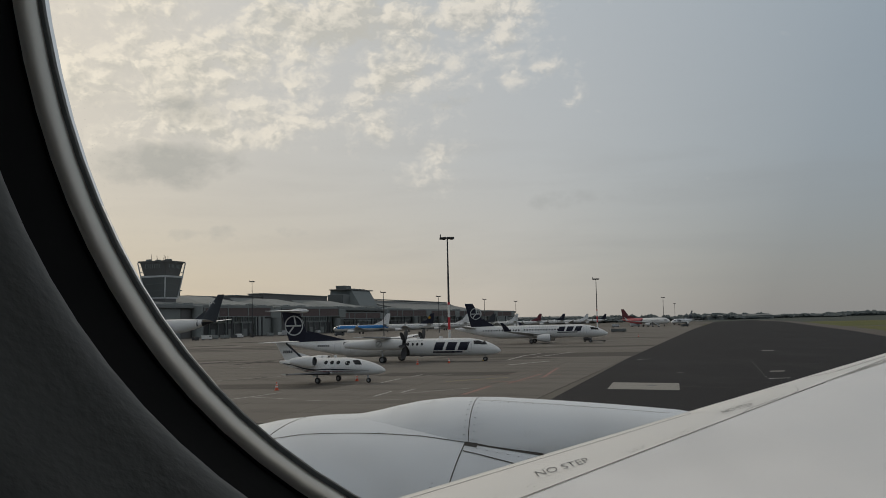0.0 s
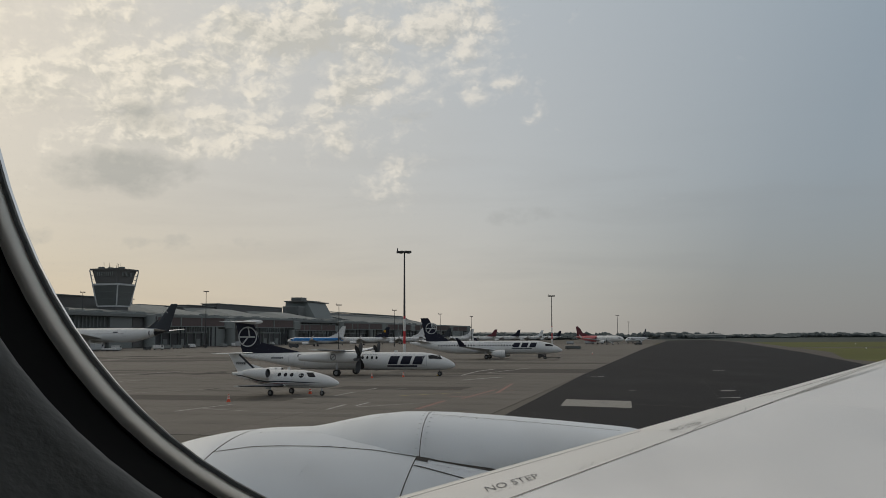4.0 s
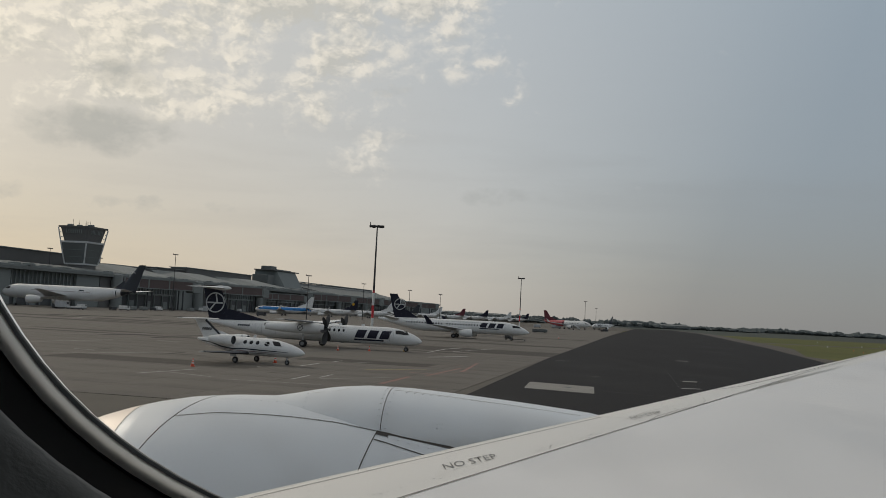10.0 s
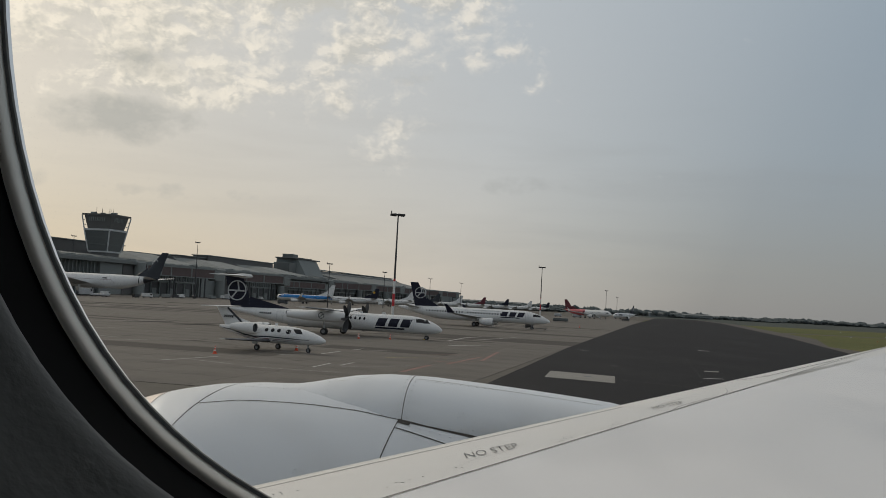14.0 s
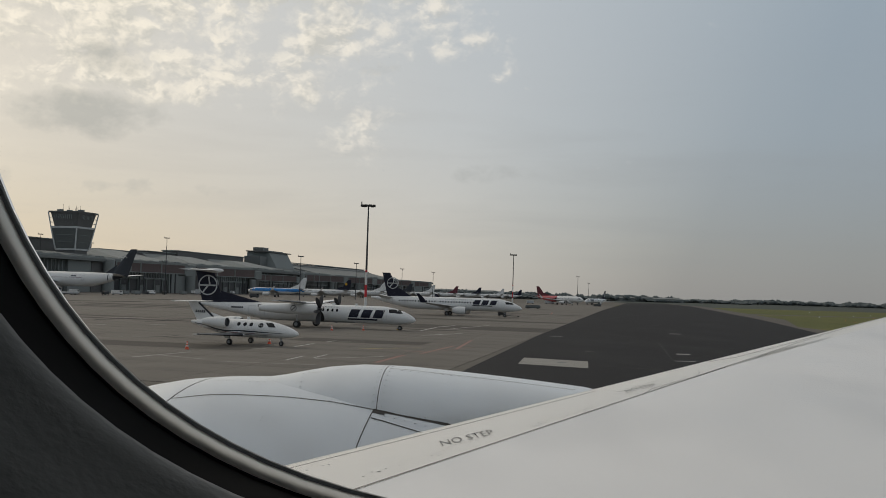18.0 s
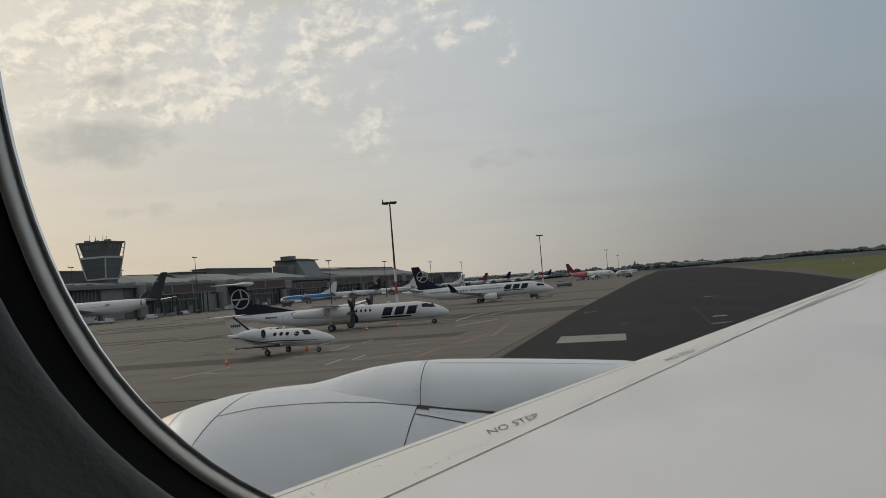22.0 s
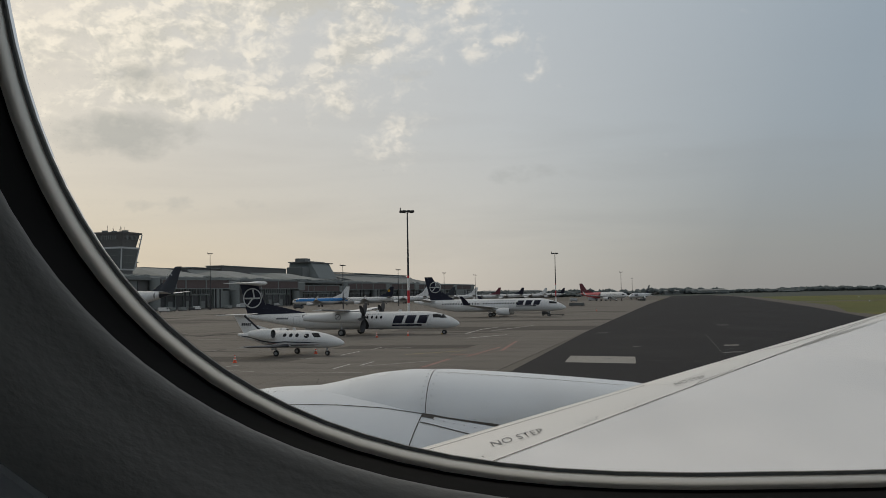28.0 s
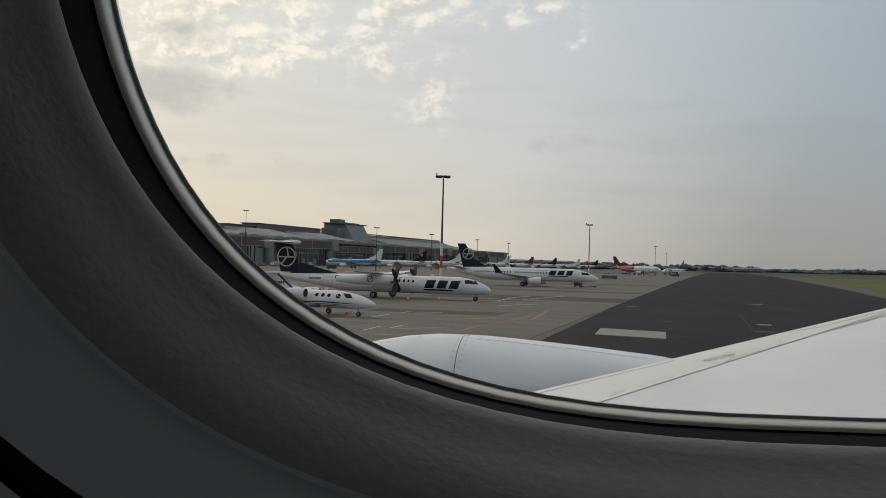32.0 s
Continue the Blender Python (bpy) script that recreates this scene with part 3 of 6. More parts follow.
def build_wing():
    wing = thing("aircraft_wing", "large white airliner wing with panel lines and stencils", "wing")
    spans = [-10.4, -7.0, -3.5, -1.5, 0.0, 2.0, 4.0, 7.0, 11.0, 16.0, 22.0, 28.0, 33.0]

    def section(s, lo, hi, top):
        k = 1.0 - 0.016 * max(0.0, s + 4)
        return [on_wing(s, c if c < 1.3 else 1.2 + (c - 1.2) * k) for c, _ in CROWN if lo <= c <= hi] if top else None

    # box: upper and lower skin behind the slat line
    def slat_end(s):
        return max(0.26, 1.215 - 0.05 * s)

    chords = [0.0, 0.08, 0.2, 0.35, 0.55, 0.8, 1.0]
    rings = []
    for s in spans:
        e = slat_end(s)
        c_end = 8.0 - 0.13 * (s + 7)
        top = [on_wing(s, e + 0.012 + (c_end - e) * k) for k in chords]
        low = [on_wing(s, e + 0.012 + (c_end - e) * k) - WING_N * (0.75 * (1 - 0.022 * (s + 7)) * math.sin(math.pi * (0.32 + 0.66 * k))) for k in reversed(chords)]
        rings.append(top + low)
    part("wing_box", loft(rings), "wing", wing, "satin white upper wing skin", True)
    rings = []
    for s in spans:
        e = slat_end(s)
        cs = [-0.05, -0.045, -0.03, 0.0, 0.06, 0.15, 0.3, 0.6, 0.9]
        top = [on_wing(s, c) for c in cs] + [on_wing(s, e)]
        low = [on_wing(s, e) - WING_N * 0.42, on_wing(s, 0.5) - WING_N * 0.40, on_wing(s, 0.1) - WING_N * 0.27]
        rings.append(top + low)
    part("leading_edge_slat", loft(rings), "slat", wing, "cream-white leading edge slat", True)
    n = 24

    def line(name, pts, width, material, label="", lift=0.003):
        dense = []
        for a, b in zip(pts, pts[1:]):
            for i in range(n if len(pts) == 2 else 6):
                k = i / (n if len(pts) == 2 else 6)
                dense.append((a[0] + (b[0] - a[0]) * k, a[1] + (b[1] - a[1]) * k))
        dense.append(pts[-1])
        part(name, strip(dense, width, on_wing, lift, WING_N), material, wing, label)

    line("slat_seam", [(s, slat_end(s) + 0.006) for s in spans], 0.011, "seam", "dark sealant line behind the slat", 0.006)
    line("panel_line", [(-4.0, 0.262), (-1.0, 0.284), (1.5, 0.292), (3.55, 0.285)], 0.009, "seam", "dark panel line")
    line("panel_line", [(3.65, 0.30), (3.05, 1.07)], 0.008, "stencil")
    line("panel_line", [(3.05, 1.07), (3.68, 0.94), (4.5, 0.92), (4.88, 0.90)], 0.008, "stencil")
    line("access_panel_edge", [(6.30, 0.22), (6.62, 0.30), (6.70, 0.41), (6.55, 0.56), (6.1, 0.76), (5.6, 0.90), (5.27, 0.936), (4.88, 0.90)], 0.007, "stencil", "dark curved edge of an access panel")
    line("panel_line", [(8.2, 0.20), (8.6, 0.34), (9.1, 0.42), (13.5, 0.41), (21.0, 0.20), (30.0, 0.12)], 0.014, "seam")
    line("panel_line", [(3.9, 0.62), (5.0, 0.60), (5.2, 0.78)], 0.006, "faint")
    line("panel_line", [(-3.0, 0.14), (3.8, 0.12), (8.0, 0.10)], 0.006, "faint")
    # worn sealant patches along the slat line
    rng = random.Random(4)
    for s0, c0 in ((-1.9, 1.05), (0.4, 1.0), (1.5, 0.98), (-1.0, 0.98)):
        pts = [(s0 + 0.09 * i, c0 + 0.025 * math.sin(i * 0.6 + s0) - 0.006 * i) for i in range(12)]
        line("sealant_trace", pts, 0.0025, "faint")
    screw = revolve([(0.0, 0.008), (0.0015, 0.007)], "z", 8, cap=(True, True))
    screw = finish("screw", screw, "stencil")
    for i in range(70):
        s0, c0 = rng.choice(((-1.9, 1.10), (0.7, 1.06), (1.7, 1.04), (5.1, 0.86), (-2.3, 0.55), (4.4, 0.93)))
        s, c = s0 + rng.uniform(-0.6, 0.6), c0 + rng.uniform(-0.06, 0.06)
        ob = part("screw", screw, None, wing)
        ob.matrix_world = Matrix.Translation(on_wing(s, c, 0.001))
    for (s, c), base, up in (((-1.02, 0.893), (0.74, 0.074), (0.294, -0.189)), ((3.24, 0.789), (0.811, 0.086), (0.305, -0.162))):
        mesh = lettering("NO STEP", 1.0)
        w = max(v.co.x for v in mesh.vertices)
        h = max(v.co.y for v in mesh.vertices)
        for v in mesh.vertices:
            a, b = v.co.x / w, v.co.y / h
            v.co = on_wing(s + base[0] * a + up[0] * b, c + base[1] * a + up[1] * b, 0.005)
        mesh.materials.append(M["stencil"])
        part("no_step_stencil", mesh, None, wing, "worn dark stencil reading NO STEP")


build_wing()

# engine: x runs along the nacelle's axis towards the tail
ENGINE = Vector((0.5, 12.4, EYE - 3.458))
AFT = Vector((math.cos(radians(12)), -math.sin(radians(12)), 0))
INBOARD = Vector((-math.sin(radians(12)), -math.cos(radians(12)), 0))
UP = Vector((0, 0, 1))
COWL = [(-3.32, 1.52), (-3.30, 1.60), (-3.18, 1.68), (-2.95, 1.775), (-2.65, 1.875), (-2.28, 1.975), (-1.85, 2.06), (-1.3, 2.115), (-0.6, 2.136), (0.2, 2.136), (0.8, 2.105), (1.6, 2.0), (2.4, 1.82), (3.4, 1.52)]


def smooth_between(table, x):
    if x <= table[0][0]:
        return table[0][1]
    for (a, ra), (b, rb) in zip(table, table[1:]):
        if x <= b:
            return ra + (rb - ra) * (x - a) / (b - a)
    return table[-1][1]


def at_engine(x, side, height):
    return ENGINE + AFT * (x - 0.5) + INBOARD * side + UP * height


def on_cowl(x, ang, lift=0.0):
    """ang: degrees from the top, positive towards the cabin."""
    r = smooth_between(COWL, x) + lift
    a = radians(ang)
    return at_engine(x, r * math.sin(a), r * math.cos(a))


def front_seam(ang):
    return -1.50 - 0.691 * radians(abs(ang))


def aft_seam(ang):
    return 0.866 - 0.334 * radians(abs(ang))


CROWN_LINE = [(-1.3, 2.06), (-1.0, 2.11), (-0.8, 2.142), (-0.55, 2.185), (-0.3, 2.24), (0.0, 2.295), (0.4, 2.33), (0.95, 2.325), (1.65, 2.28), (2.35, 2.225), (3.17, 2.15), (3.7, 2.05), (5.2, 1.95)]
WIDTH_LINE = [(-1.3, 0.15), (-0.9, 0.35), (-0.5, 0.55), (0.0, 0.78), (0.5, 0.93), (0.9, 0.98), (2.0, 0.94), (3.0, 0.85), (3.7, 0.7), (5.2, 0.5)]


def on_hump(x, v, lift=0.0):
    """v runs from 1 (foot on the cabin side) over the crown to -1."""
    w, top = smooth_between(WIDTH_LINE, x), smooth_between(CROWN_LINE, x)
    r = smooth_between(COWL, min(x, 1.0))
    foot = math.sqrt(r * r - w * w) - 0.10 * min(1.0, max(0.0, (x + 1.3) / 1.5))
    a = v * math.pi / 2
    round_side, round_top = (w + lift) * math.copysign(abs(math.sin(a)) ** 0.9, a), foot + (top + lift - foot) * max(0.0, math.cos(a)) ** 0.9
    k = min(1.0, max(0.0, (x + 1.3) / 2.04)) ** 1.5
    side = w * v
    bell = math.sqrt(r * r - side * side) - 0.012 + lift + (top - r) * max(0.0, math.cos(a)) ** 1.7
    return at_engine(x, side + (round_side - side) * k, bell + (round_top - bell) * k)


def build_engine():
    eng = thing("jet_engine", "large white turbofan nacelle hung by its pylon from the wing", "jet engine")
    n = 72
    angles = [-180 + 360 * i / n for i in range(n)]

    def skin_part(name, lo, hi, label, cap=(False, False)):
        rings = []
        for k in range(15):
            rings.append([on_cowl(lo(a) + (hi(a) - lo(a)) * k / 14, a) for a in angles])
        part(name, loft(rings, cap), "nacelle", eng, label, True)

    skin_part("fan_cowl", lambda a: front_seam(min(abs(a), 95)) + 0.005, lambda a: aft_seam(min(abs(a), 95)) - 0.005, "glossy white fan cowl")
    skin_part("inlet_cowl", lambda a: -2.45, lambda a: front_seam(min(abs(a), 95)) - 0.005, "white inlet cowl")
    skin_part("reverser_cowl", lambda a: aft_seam(min(abs(a), 95)) + 0.005, lambda a: 3.4, "white thrust reverser cowl", (False, True))
    rings = [[at_engine(x, r * math.sin(radians(a)), r * math.cos(radians(a))) for a in angles] for x, r in ((-2.455, 1.929), (-2.65, 1.875), (-2.95, 1.775), (-3.18, 1.68), (-3.28, 1.61), (-3.33, 1.54), (-3.30, 1.47), (-3.1, 1.42), (-2.4, 1.46))]
    part("inlet_lip", loft(rings, (False, False)), "lip", eng, "bare pinkish metal inlet lip", True)
    rings = [[at_engine(x, r * math.sin(radians(a)), r * math.cos(radians(a))) for a in angles] for x, r in ((-2.4, 1.46), (-2.38, 0.45), (-2.75, 0.03))]
    part("fan_disc", loft(rings, (False, True)), "blade", eng, "dark fan behind the inlet", True)
    vs = [-1 + i / 16 for i in range(33)]
    part("pylon_fairing", loft([[on_hump(x, v) for v in vs] for x in [-1.3 + 2.04 * i / 24 for i in range(25)]], (False, True), False), "nacelle", eng, "white forward pylon fairing blended into the cowl", True)
    part("pylon", loft([[on_hump(x, v) for v in vs] for x in [0.745 + 4.4 * i / 18 for i in range(19)]], (True, True), False), "nacelle", eng, "long white pylon fairing running to the wing", True)
    facing_cabin = (INBOARD * 0.5 + UP * 0.86).normalized()

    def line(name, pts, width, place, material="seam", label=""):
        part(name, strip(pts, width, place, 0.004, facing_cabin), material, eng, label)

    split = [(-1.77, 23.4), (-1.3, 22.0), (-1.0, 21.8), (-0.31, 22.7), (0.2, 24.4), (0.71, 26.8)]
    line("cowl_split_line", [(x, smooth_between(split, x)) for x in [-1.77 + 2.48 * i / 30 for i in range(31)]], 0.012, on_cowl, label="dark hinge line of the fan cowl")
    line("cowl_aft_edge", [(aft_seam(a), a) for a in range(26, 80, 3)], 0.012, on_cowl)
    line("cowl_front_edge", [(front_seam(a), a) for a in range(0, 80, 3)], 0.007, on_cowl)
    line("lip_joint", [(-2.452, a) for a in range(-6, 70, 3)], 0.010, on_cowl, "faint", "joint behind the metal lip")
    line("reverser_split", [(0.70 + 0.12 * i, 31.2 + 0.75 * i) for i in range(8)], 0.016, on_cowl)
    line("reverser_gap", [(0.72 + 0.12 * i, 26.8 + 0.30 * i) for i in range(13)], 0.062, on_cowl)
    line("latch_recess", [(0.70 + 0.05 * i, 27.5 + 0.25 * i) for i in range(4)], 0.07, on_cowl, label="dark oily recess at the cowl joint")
    line("fairing_joint", [(0.742, i / 18) for i in range(-4, 19)], 0.008, on_hump)
    line("pylon_seam", [(0.8 + 0.16 * i, 0.16 + 0.004 * i) for i in range(15)], 0.007, on_hump, "faint")
    line("hatch_edge", [(-0.25, 0.18), (-0.22, 0.30), (0.15, 0.24), (0.22, 0.12)], 0.006, on_hump, "faint")
    rivet = finish("rivet", revolve([(0.0, 0.010), (0.004, 0.007)], "z", 7, cap=(True, True)), "stencil")
    spots = [on_hump(0.69, i / 10, 0.001) for i in range(11)] + [on_hump(0.80, 0.05 + i / 10, 0.001) for i in range(9)]
    spots += [on_hump(0.95 + 0.10 * i, 0.20, 0.001) for i in range(22)] + [on_hump(-0.30 + 0.012 * i, 0.30 + 0.16 * i, 0.001) for i in range(5)]
    spots += [on_hump(0.80 + 0.13 * i, 0.93, 0.001) for i in range(16)]
    spots += [on_cowl(-0.35 + 0.17 * i, 22.0 + 0.62 * i, 0.001) for i in range(7)] + [on_cowl(-1.35 + 0.10 * i, 9 + 0.2 * i, 0.001) for i in range(8)]
    spots += [on_cowl(0.85 + 0.12 * i, 29.5 + 0.5 * i, 0.001) for i in range(8)]
    spots += [on_hump(1.40 + 0.06 * i, 0.72 + 0.06 * j, 0.001) for i in range(2) for j in range(2)]
    for p in spots:
        ob = part("rivet", rivet, None, eng)
        ob.matrix_world = Matrix.Translation(p)


build_engine()


# ---------------------------------------------------------------- parked aircraft
def lens_section(x, y, z, chord, thick, axis="z"):
    """An aerofoil-like loop of ten points; x is its leading edge, the chord runs back."""
    pts = []
    shape = [(0, 0), (0.06, 0.55), (0.25, 1.0), (0.55, 0.8), (0.85, 0.3), (1, 0.03), (0.85, -0.25), (0.55, -0.6), (0.25, -0.75), (0.06, -0.45)]
    for u, t in shape:
        d = t * thick / 2
        pts.append((x - u * chord, y + (d if axis == "y" else 0), z + (d if axis == "z" else 0)))
    return pts


def hull(spec):
    """Rings of a fuselage from the nose at x = 0 to the tail cone."""
    L, r, zc = spec["L"], spec["r"], spec["zc"]
    nose, tail = spec["nose"], spec["tail"]
    rings = []
    stations = [0.0, 0.02, 0.06, 0.13, 0.22, 0.34, 0.5, 0.7, 0.88, 1.0]
    data = []
    for k in stations:
        rr = r * max(0.02, (1 - (1 - k) ** spec.get("point", 2.1)) ** spec.get("blunt", 0.62))
        data.append((-nose * k, rr, zc - spec.get("droop", 0.28) * r * (1 - k) ** 1.5))
    for k in [0.25, 0.5, 0.75]:
        data.append((-nose - (L - nose - tail) * k, r, zc))
    for k in [0.0, 0.12, 0.25, 0.4, 0.55, 0.7, 0.85, 0.95, 1.0]:
        rr = r * (1 - 0.86 * k ** 1.45)
        data.append((-L + tail * (1 - k), rr, zc + (r - rr) * spec.get("rise", 0.72)))
    for x, rr, z in data:
        rings.append([(x, rr * math.cos(a), z + rr * math.sin(a)) for a in [2 * math.pi * i / 28 for i in range(28)]])
    return rings, data


def skin(data, x, z, side=-1, lift=0.012):
    """The point of the fuselage skin at x and height z."""
    for (xa, ra, za), (xb, rb, zb) in zip(data, data[1:]):
        if xb <= x <= xa:
            k = (xa - x) / (xa - xb)
            r, c = ra + (rb - ra) * k, za + (zb - za) * k
            return Vector((x, side * (math.sqrt(max(0.0, r * r - (z - c) ** 2)) + lift), z))
    return Vector((x, 0, z))


def decal(data, x0, x1, z0, z1, slant=0.0, side=-1, lift=0.014, nx=4, nz=6, bm=None):
    """A patch of paint on the fuselage between x0 (forward) and x1, leaning forward by slant at its top."""
    bm = bm or bmesh.new()
    grid = [[bm.verts.new(skin(data, x0 + (x1 - x0) * i / nx + slant * j / nz, z0 + (z1 - z0) * j / nz, side, lift)) for j in range(nz + 1)] for i in range(nx + 1)]
    for i in range(nx):
        for j in range(nz):
            bm.faces.new((grid[i][j], grid[i + 1][j], grid[i + 1][j + 1], grid[i][j + 1]))
    return bm


def flow(data, points, side=-1, lift=0.016):
    """A painted line along the fuselage: points of (x, height, width)."""
    bm = bmesh.new()
    dense = []
    for (xa, za, wa), (xb, zb, wb) in zip(points, points[1:]):
        for i in range(8):
            k = i / 8
            dense.append((xa + (xb - xa) * k, za + (zb - za) * k, wa + (wb - wa) * k))
    dense.append(points[-1])
    rows_ = [(bm.verts.new(skin(data, x, z + w / 2, side, lift)), bm.verts.new(skin(data, x, z - w / 2, side, lift))) for x, z, w in dense]
    for (a, b), (c, d) in zip(rows_, rows_[1:]):
        bm.faces.new((a, b, d, c))
    return bm


def wheel(parent, at, r, w):
    x, y, z = at
    tyre = part("tyre", revolve([(y - w / 2, r * 0.6), (y - w / 2, r * 0.9), (y - w * 0.3, r), (y + w * 0.3, r), (y + w / 2, r * 0.9), (y + w / 2, r * 0.6)], "y", 18, cap=(True, True), centre=(x, 0, z)), "tyre", parent, "black rubber tyre", True)
    part("rim", revolve([(y - w * 0.53, r * 0.2), (y - w * 0.53, r * 0.55), (y + w * 0.53, r * 0.55), (y + w * 0.53, r * 0.2)], "y", 14, cap=(True, True), centre=(x, 0, z)), "rim", tyre)


def round_patch(x, z, y, r, bm=None, n=20, inner=0.0, thick=0.02):
    bm = bm or bmesh.new()
    a = [(r * math.cos(2 * math.pi * i / n), r * math.sin(2 * math.pi * i / n)) for i in range(n)]
    if not inner:
        bm.faces.new([bm.verts.new((x + p, y, z + q)) for p, q in a])
        return bm
    o = [bm.verts.new((x + p, y, z + q)) for p, q in a]
    i_ = [bm.verts.new((x + p * inner / r, y, z + q * inner / r)) for p, q in a]
    for k in range(n):
        j = (k + 1) % n
        bm.faces.new((o[k], o[j], i_[j], i_[k]))
    return bm


def bar(p, q, width, y, bm=None):
    bm = bm or bmesh.new()
    p, q = Vector((p[0], y, p[1])), Vector((q[0], y, q[1]))
    d = (q - p).normalized()
    s = Vector((d.z, 0, -d.x)) * width / 2
    bm.faces.new([bm.verts.new(v) for v in (p + s, q + s, q - s, p - s)])
    return bm


def aircraft(name, label, spec, place, group=""):
    ob = thing(name, label, "aircraft", place, group)
    rings, data = hull(spec)
    cut = spec.get("rear_from", len(rings) - 1)
    body = part("fuselage", loft(rings[:cut + 1]), spec.get("paint", "white"), ob, spec.get("body_label", ""), True)
    if cut < len(rings) - 1:
        part("rear_fuselage", loft(rings[cut:]), spec["rear_paint"], ob, spec["rear_label"], True)
    L, r, zc = spec["L"], spec["r"], spec["zc"]
    # wings
    w = spec["wing"]
    for side in (1, -1):
        secs = []
        for k in (0.0, 0.35, 0.7, 1.0):
            y = side * (w.get("y0", 0.2) + (w["half"] - w.get("y0", 0.2)) * k)
            secs.append(lens_section(w["x"] - w["sweep"] * k, y, w["z"] + w["dihedral"] * k, w["root"] + (w["tip"] - w["root"]) * k, w["thick"] * (1 - 0.6 * k)))
        wing = part("wing", loft(secs), w.get("paint", "white"), ob, "", True)
        if w.get("boot"):
            strip_pts = []
            for k in (0.12, 0.5, 1.0):
                y = side * (w.get("y0", 0.2) + (w["half"] - w.get("y0", 0.2)) * k)
                x, z, th = w["x"] - w["sweep"] * k, w["z"] + w["dihedral"] * k, w["thick"] * (1 - 0.6 * k)
                strip_pts.append([(x + 0.05, y, z), (x - 0.10, y, z + th * 0.55), (x - 0.34, y, z + th * 0.72), (x - 0.34, y, z - th * 0.55), (x - 0.10, y, z - th * 0.45)])
            part("leading_edge_boot", loft(strip_pts), "dark", wing, "dark leading edge strip")
        if w.get("winglet"):
            h = w["winglet"]
            x, y, z = w["x"] - w["sweep"], side * w["half"], w["z"] + w["dihedral"]
            part("winglet", loft([lens_section(x, y, z, w["tip"], 0.14, "y"), lens_section(x - 0.35 * h, y + side * 0.12 * h, z + 0.5 * h, w["tip"] * 0.75, 0.10, "y"), lens_section(x - 0.9 * h, y + side * 0.28 * h, z + h, w["tip"] * 0.38, 0.06, "y")]), spec.get("winglet_paint", "navy"), wing, "dark upswept winglet", True)
    # fin and tailplane
    f = spec["fin"]
    fin_paint = spec.get("fin_paint", "navy")
    z0 = zc + r * 0.45
    fin = part("fin", loft([lens_section(f["x"], 0, z0, f["root"], f["thick"], "y"), lens_section(f["x"] - f["sweep"] * 0.5, 0, (z0 + f["top"]) / 2, (f["root"] + f["tip"]) / 2, f["thick"] * 0.8, "y"), lens_section(f["x"] - f["sweep"], 0, f["top"], f["tip"], f["thick"] * 0.55, "y")]), fin_paint, ob, spec.get("fin_label", ""), True)
    if f.get("dorsal"):
        x0 = f["x"]
        d = f["dorsal"]
        part("dorsal_fillet", loft([[(x0 + d, -0.05, zc + r * 0.95), (x0 + d, 0.05, zc + r * 0.95), (x0 + d, 0, zc + r * 0.97)], [(x0 - f["sweep"] * 0.35 - 0.3, -0.16, zc + r * 0.9), (x0 - f["sweep"] * 0.35 - 0.3, 0.16, zc + r * 0.9), (x0 - f["sweep"] * 0.35, 0, zc + r + (f["top"] - zc - r) * 0.34)]]), fin_paint, fin)
    t = spec["stab"]
    for side in (1, -1):
        part("tailplane", loft([lens_section(t["x"], side * t.get("y0", 0.05), t["z"], t["root"], t.get("thick", 0.26)), lens_section(t["x"] - t["sweep"], side * t["half"], t["z"] + t.get("dihedral", 0), t["tip"], t.get("thick", 0.26) * 0.55)]), t.get("paint", "white"), ob, "", True)
    if t.get("bullet"):
        part("tail_bullet", revolve([(t["x"] + 0.9, 0.04), (t["x"] + 0.5, 0.28), (t["x"] - 0.8, 0.38), (t["x"] - t["root"] - 0.3, 0.05)], "x", 14, cap=(True, True), centre=(0, 0, t["z"])), "white", fin, "white fairing on top of the fin", True)
    # tail emblem: a plain ring with three bars
    if spec.get("emblem"):
        ex, ez, er = spec["emblem"]
        for side in (-1, 1):
            y = side * (f["thick"] * 0.5 + 0.02)
            bm = round_patch(ex, ez, y, er, None, 28, er * 0.88)
            bar((ex + 0.05 * er, ez + 0.85 * er), (ex + 0.22 * er, ez - 0.1 * er), er * 0.16, y, bm)
            bar((ex - 0.85 * er, ez - 0.02 * er), (ex + 0.8 * er, ez - 0.02 * er), er * 0.15, y, bm)
            bar((ex + 0.05 * er, ez), (ex - 0.5 * er, ez - 0.7 * er), er * 0.16, y, bm)
            part("tail_emblem", bm, "trim", fin, "white ring emblem with plain bars")
